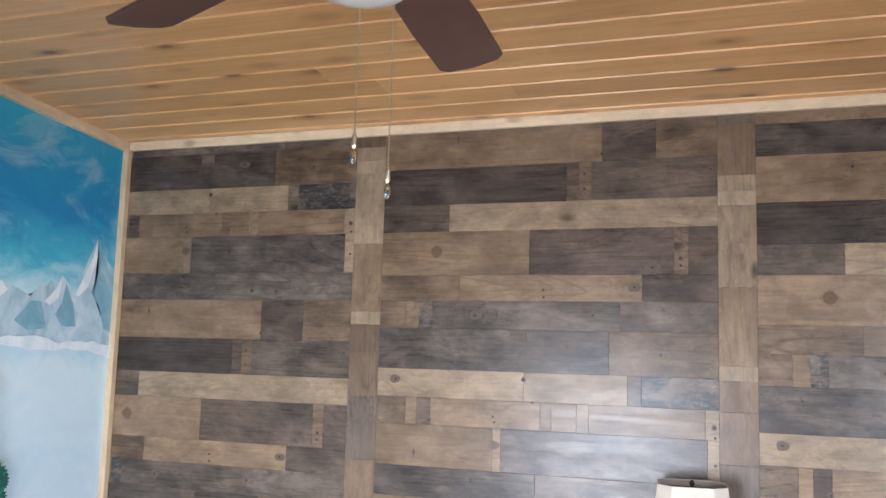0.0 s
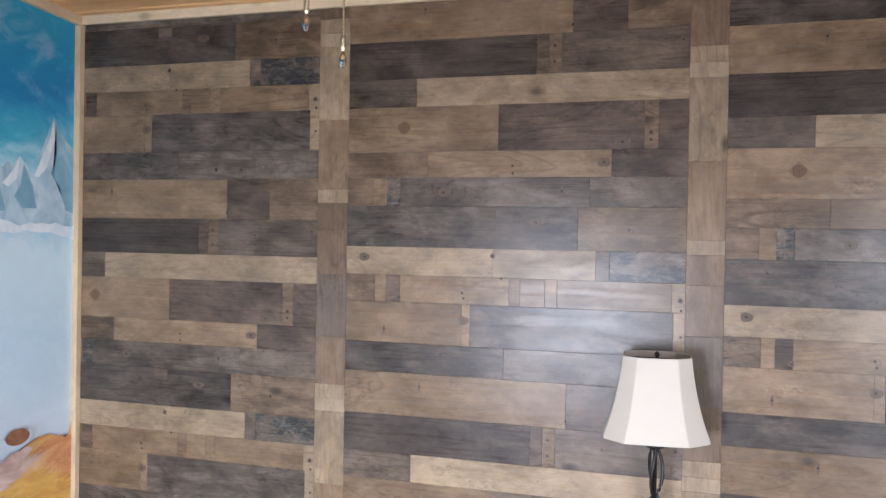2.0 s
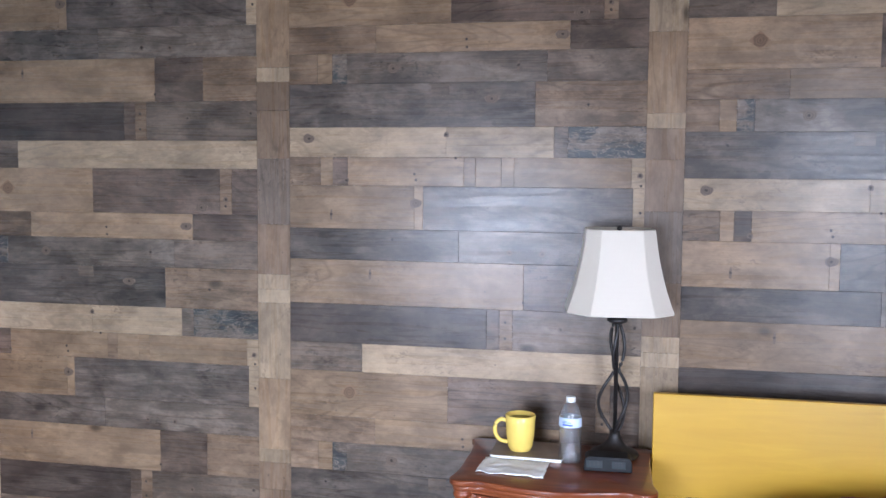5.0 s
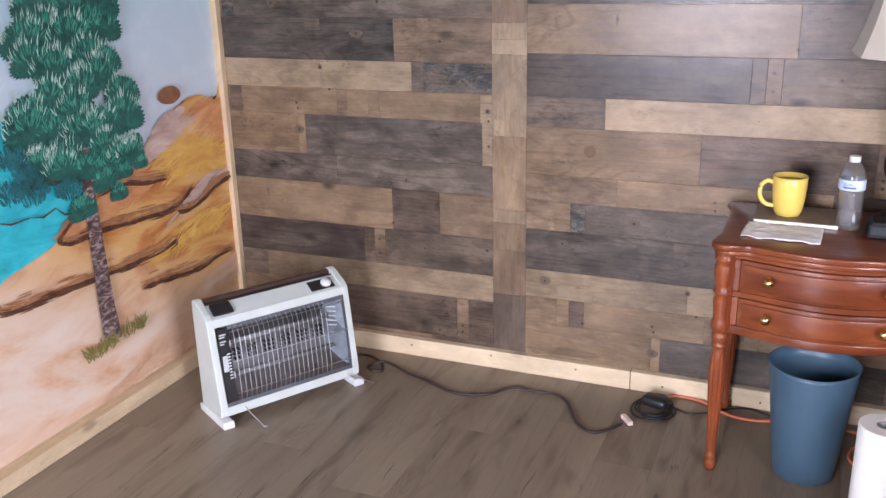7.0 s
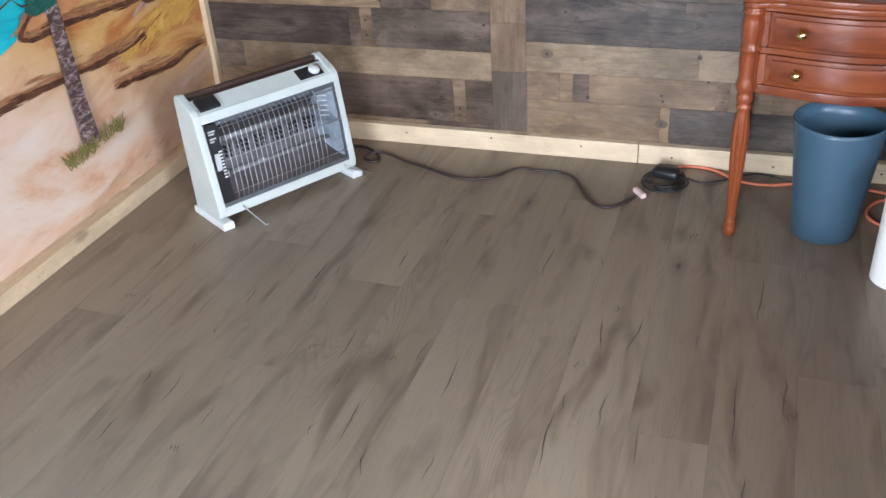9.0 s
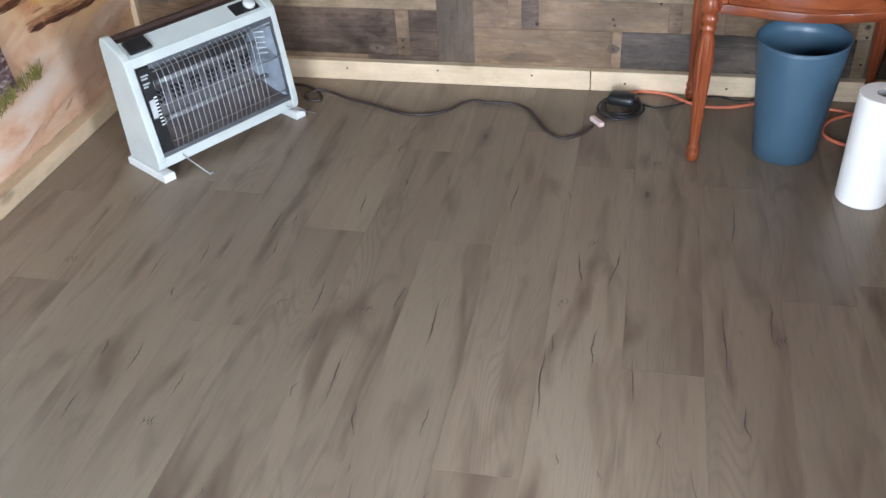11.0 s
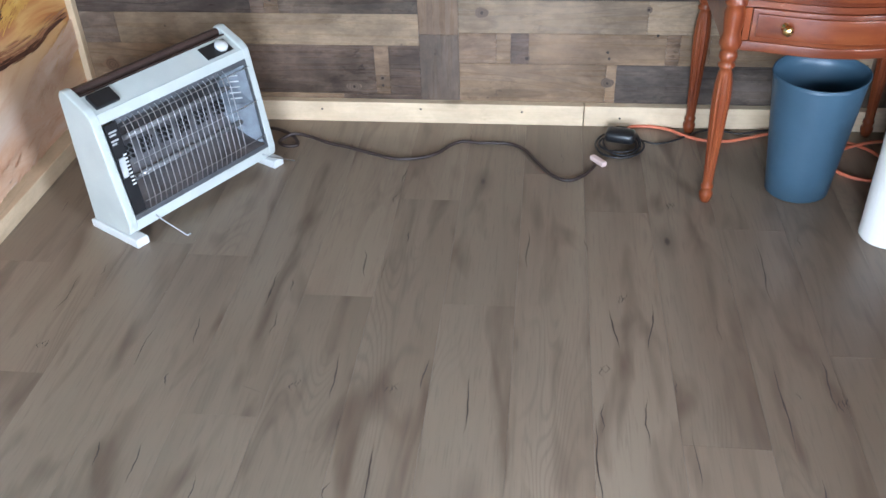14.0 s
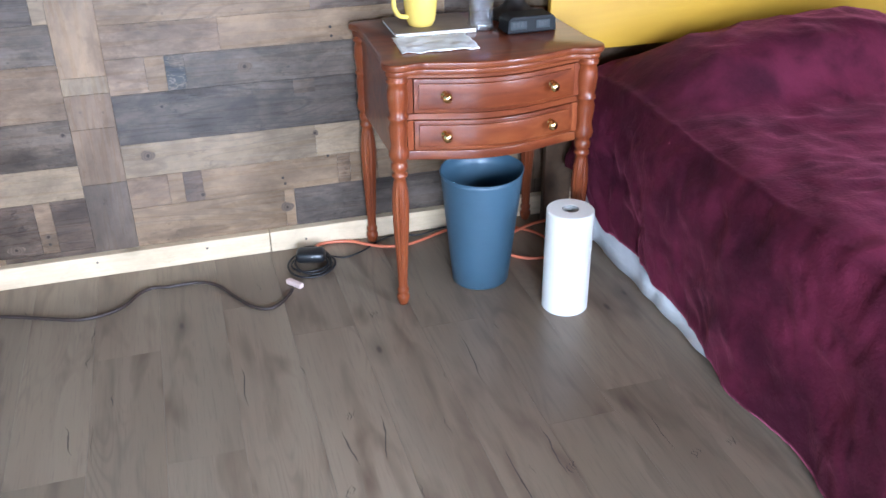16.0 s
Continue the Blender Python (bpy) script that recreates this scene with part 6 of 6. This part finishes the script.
KNOT_TAN = knot_print("knot_print_tan", (0.095, 0.055, 0.033), (0.150, 0.092, 0.056))
KNOT_GREY = knot_print("knot_print_grey", (0.030, 0.021, 0.016), (0.135, 0.098, 0.073))
NAIL = plain("nail_head_print", (0.028, 0.023, 0.020), 0.4, spec=0.15)
MARKS = {
    "diamond": blob("knot", 0.062, 0.052, 4, KNOT_TAN, 0.12, 1), "round": blob("knot", 0.036, 0.030, 14, KNOT_GREY, 0.12, 2), "small": blob("knot", 0.018, 0.017, 12, KNOT_GREY, 0.15, 3),
    "slit": blob("knot", 0.010, 0.036, 10, KNOT_GREY, 0.2, 4), "nail": blob("nail_head", 0.008, 0.008, 10, NAIL, 0.1, 5), "oval": blob("knot", 0.044, 0.026, 14, KNOT_GREY, 0.15, 6),
}
PRINT = [  # u, z on the sheet that starts at the seam
    (0.190, 1.988, "diamond"), (0.258, 1.136, "slit"), (0.055, 1.560, "round"), (0.500, 1.572, "small"), (0.405, 1.360, "round"), (0.130, 1.322, "slit"), (0.700, 1.212, "small"), (0.800, 1.210, "small"),
    (0.180, 1.430, "small"), (0.850, 1.868, "oval"), (0.330, 1.775, "round"), (0.640, 1.680, "oval"), (0.690, 2.235, "nail"), (0.690, 2.185, "nail"), (0.990, 1.958, "small"), (0.990, 1.935, "nail"),
    (1.085, 1.450, "small"), (1.088, 1.420, "nail"), (1.088, 1.340, "nail"), (0.560, 1.860, "nail"), (0.562, 1.836, "nail"), (0.400, 1.450, "nail"), (0.405, 1.432, "nail"), (0.860, 2.220, "small"), (1.080, 2.235, "small"),
    (0.110, 1.690, "nail"), (0.720, 1.780, "slit"), (0.905, 1.930, "oval"), (0.530, 1.500, "nail"), (0.930, 1.660, "nail"), (0.745, 1.060, "nail"), (0.330, 1.245, "nail"),
]


for sheet, drop in ((-1, -0.594), (0, 0.0), (1, -0.151), (2, -0.75)):
    xs0 = -0.106 + sheet * SHEET
    for rep in (-2, -1, 0, 1):
        dz = drop - rep * PERIOD
        for za, zb, tone in STRIP_Z:
            panel_piece(xs0 - 0.009, xs0 + STRIP - 0.009, zb + dz, za + dz, STILE[tone])
        for zt, zb, row in zip(ROWS_Z, ROWS_Z[1:], ROWS_U):
            u0 = -0.009
            for u1, tone in row:
                u1 = min(u1, 1.100)
                panel_piece(xs0 + STRIP + u0, xs0 + STRIP + u1, zb + dz, zt + dz, PANEL[tone])
                u0 = u1
        sq = new("pale_square", plate(0.056, 0.036, 0.0008, 0.0002, PANEL["greybrown"], "y"))
        sq.parent = wall_north
        sq.location = (xs0 + STRIP + 0.480, 0.0003, 1.708 + dz)
        if not (WEST + 0.05 < sq.location.x < EAST - 0.05 and 0.1 < sq.location.z < 2.38):
            bpy.data.objects.remove(sq)
        for mu, mz, kind_ in PRINT:
            mx, mzz = xs0 + STRIP + mu, mz + dz
            if WEST + 0.03 < mx < EAST - 0.03 and BOTTOM + 0.07 < mzz < TOP - 0.03:
                ob = new(MARKS[kind_].name.split('.')[0], MARKS[kind_])
                ob.parent = wall_north
                ob.location = (mx, -0.0003, mzz)

# floor planks run towards the panelled wall
FLOOR_W, FLOOR_L = 0.155, 1.22
ENDS = {0: -0.853, 1: -1.52, 3: -1.22, -2: -0.84, -3: -1.21, 5: -0.965, 4: -1.75, 2: -0.47, -1: -1.66}
rng = random.Random(11)
k = -8
while 0.035 + k * FLOOR_W < EAST:
    xa, xb = max(0.035 + k * FLOOR_W, WEST), min(0.035 + (k + 1) * FLOOR_W, EAST)
    end = ENDS.get(k, -rng.uniform(0.2, 1.2))
    while end < -FLOOR_L:
        end += FLOOR_L
    cuts = [0.0]
    while end > SOUTH:
        cuts.append(end)
        end -= FLOOR_L
    cuts.append(SOUTH)
    for ya, yb in zip(cuts, cuts[1:]):
        if xb - xa > 0.01 and ya - yb > 0.01:
            ob = new("plank", plate(xb - xa - 0.0003, ya - yb - 0.0003, 0.006, 0.00015, VINYL, "z"))
            ob.parent = floor
            ob.location = ((xa + xb) / 2, (ya + yb) / 2, -0.006)
    k += 1

# dark splits and knots printed into the floor planks
SPLIT = plain("dark_grain_split", (0.066, 0.046, 0.036), 0.5, var=0.3)


def add_split(bm, x0, y0, x1, y1, w, r, z):
    """A narrow wavering line with pointed ends on the floor."""
    n = 14
    ph, am = r.uniform(0, 6), r.uniform(0.001, 0.0032)
    left, right = [], []
    for i in range(n + 1):
        t = i / n
        x = x0 + (x1 - x0) * t + am * math.sin(ph + 7 * t) + 0.0025 * noise.noise(Vector((x0 * 9, t * 6, y0 * 7)))
        y = y0 + (y1 - y0) * t
        k = w * max(0.06, math.sin(math.pi * t)) * (0.55 + 0.9 * abs(noise.noise(Vector((y0 * 31, t * 5, x0 * 17))))) / 2
        left.append(bm.verts.new((x - k, y, z)))
        right.append(bm.verts.new((x + k, y, z)))
    for i in range(n):
        f = bm.faces.new((left[i], left[i + 1], right[i + 1], right[i]))
        f.normal_update()
        if f.normal.z < 0:
            f.normal_flip()


rng = random.Random(21)
lines = bmesh.new()
SEEN_SPLITS = [
    (0.347, -1.167, 0.356, -1.386),
    (0.11, -1.07, 0.114, -1.222),
    (0.444, -1.107, 0.441, -1.227),
    (0.482, -0.828, 0.461, -0.972),
    (0.697, -0.995, 0.695, -1.226),
    (0.791, -0.966, 0.789, -1.121),
    (-0.046, -1.259, -0.044, -1.397),
    (-0.157, -1.026, -0.151, -1.156),
    (0.386, -0.851, 0.403, -0.97),
    (0.21, -0.561, 0.21, -0.715),
    (0.735, -0.582, 0.73, -0.797),
    (0.024, -1.029, 0.018, -1.117),
    (-0.35, -0.761, -0.352, -0.883),
    (-0.481, -0.931, -0.466, -1.019),
    (0.723, -1.281, 0.727, -1.377),
    (0.012, -1.389, 0.034, -1.472),
    (-0.073, -0.582, -0.077, -0.632),
    (-0.488, -1.106, -0.485, -1.141),
    (-0.331, -1.13, -0.286, -1.146),
    (-0.55, -1.29, -0.538, -1.349),
    (-0.469, -1.287, -0.465, -1.382),
    (-0.167, -0.668, -0.152, -0.771),
]
for x0, y0, x1, y1 in SEEN_SPLITS:
    add_split(lines, x0, y0, x1, y1, 0.0040, rng, 0.0004)
for i in range(170):
    x, y = rng.uniform(WEST + 0.08, EAST - 0.1), rng.uniform(SOUTH + 0.2, -0.1)
    ln = rng.choice((0.03, 0.05, 0.08, 0.13))
    add_split(lines, x, y, x + rng.uniform(-0.006, 0.006), y - ln, rng.uniform(0.0014, 0.0032), rng, 0.0004)
for i in range(40):
    x, y = rng.uniform(WEST + 0.08, EAST - 0.1), rng.uniform(SOUTH + 0.2, -0.15)
    for q in range(3):
        add_split(lines, x + 0.008 * q - 0.008, y + 0.004 * q, x + 0.008 * q - 0.008 + rng.uniform(-0.004, 0.004), y + 0.004 * q - rng.uniform(0.015, 0.03), rng.uniform(0.002, 0.004), rng, 0.0004)
tagged(part("grain_split", lines, SPLIT, floor), kind="stuff")
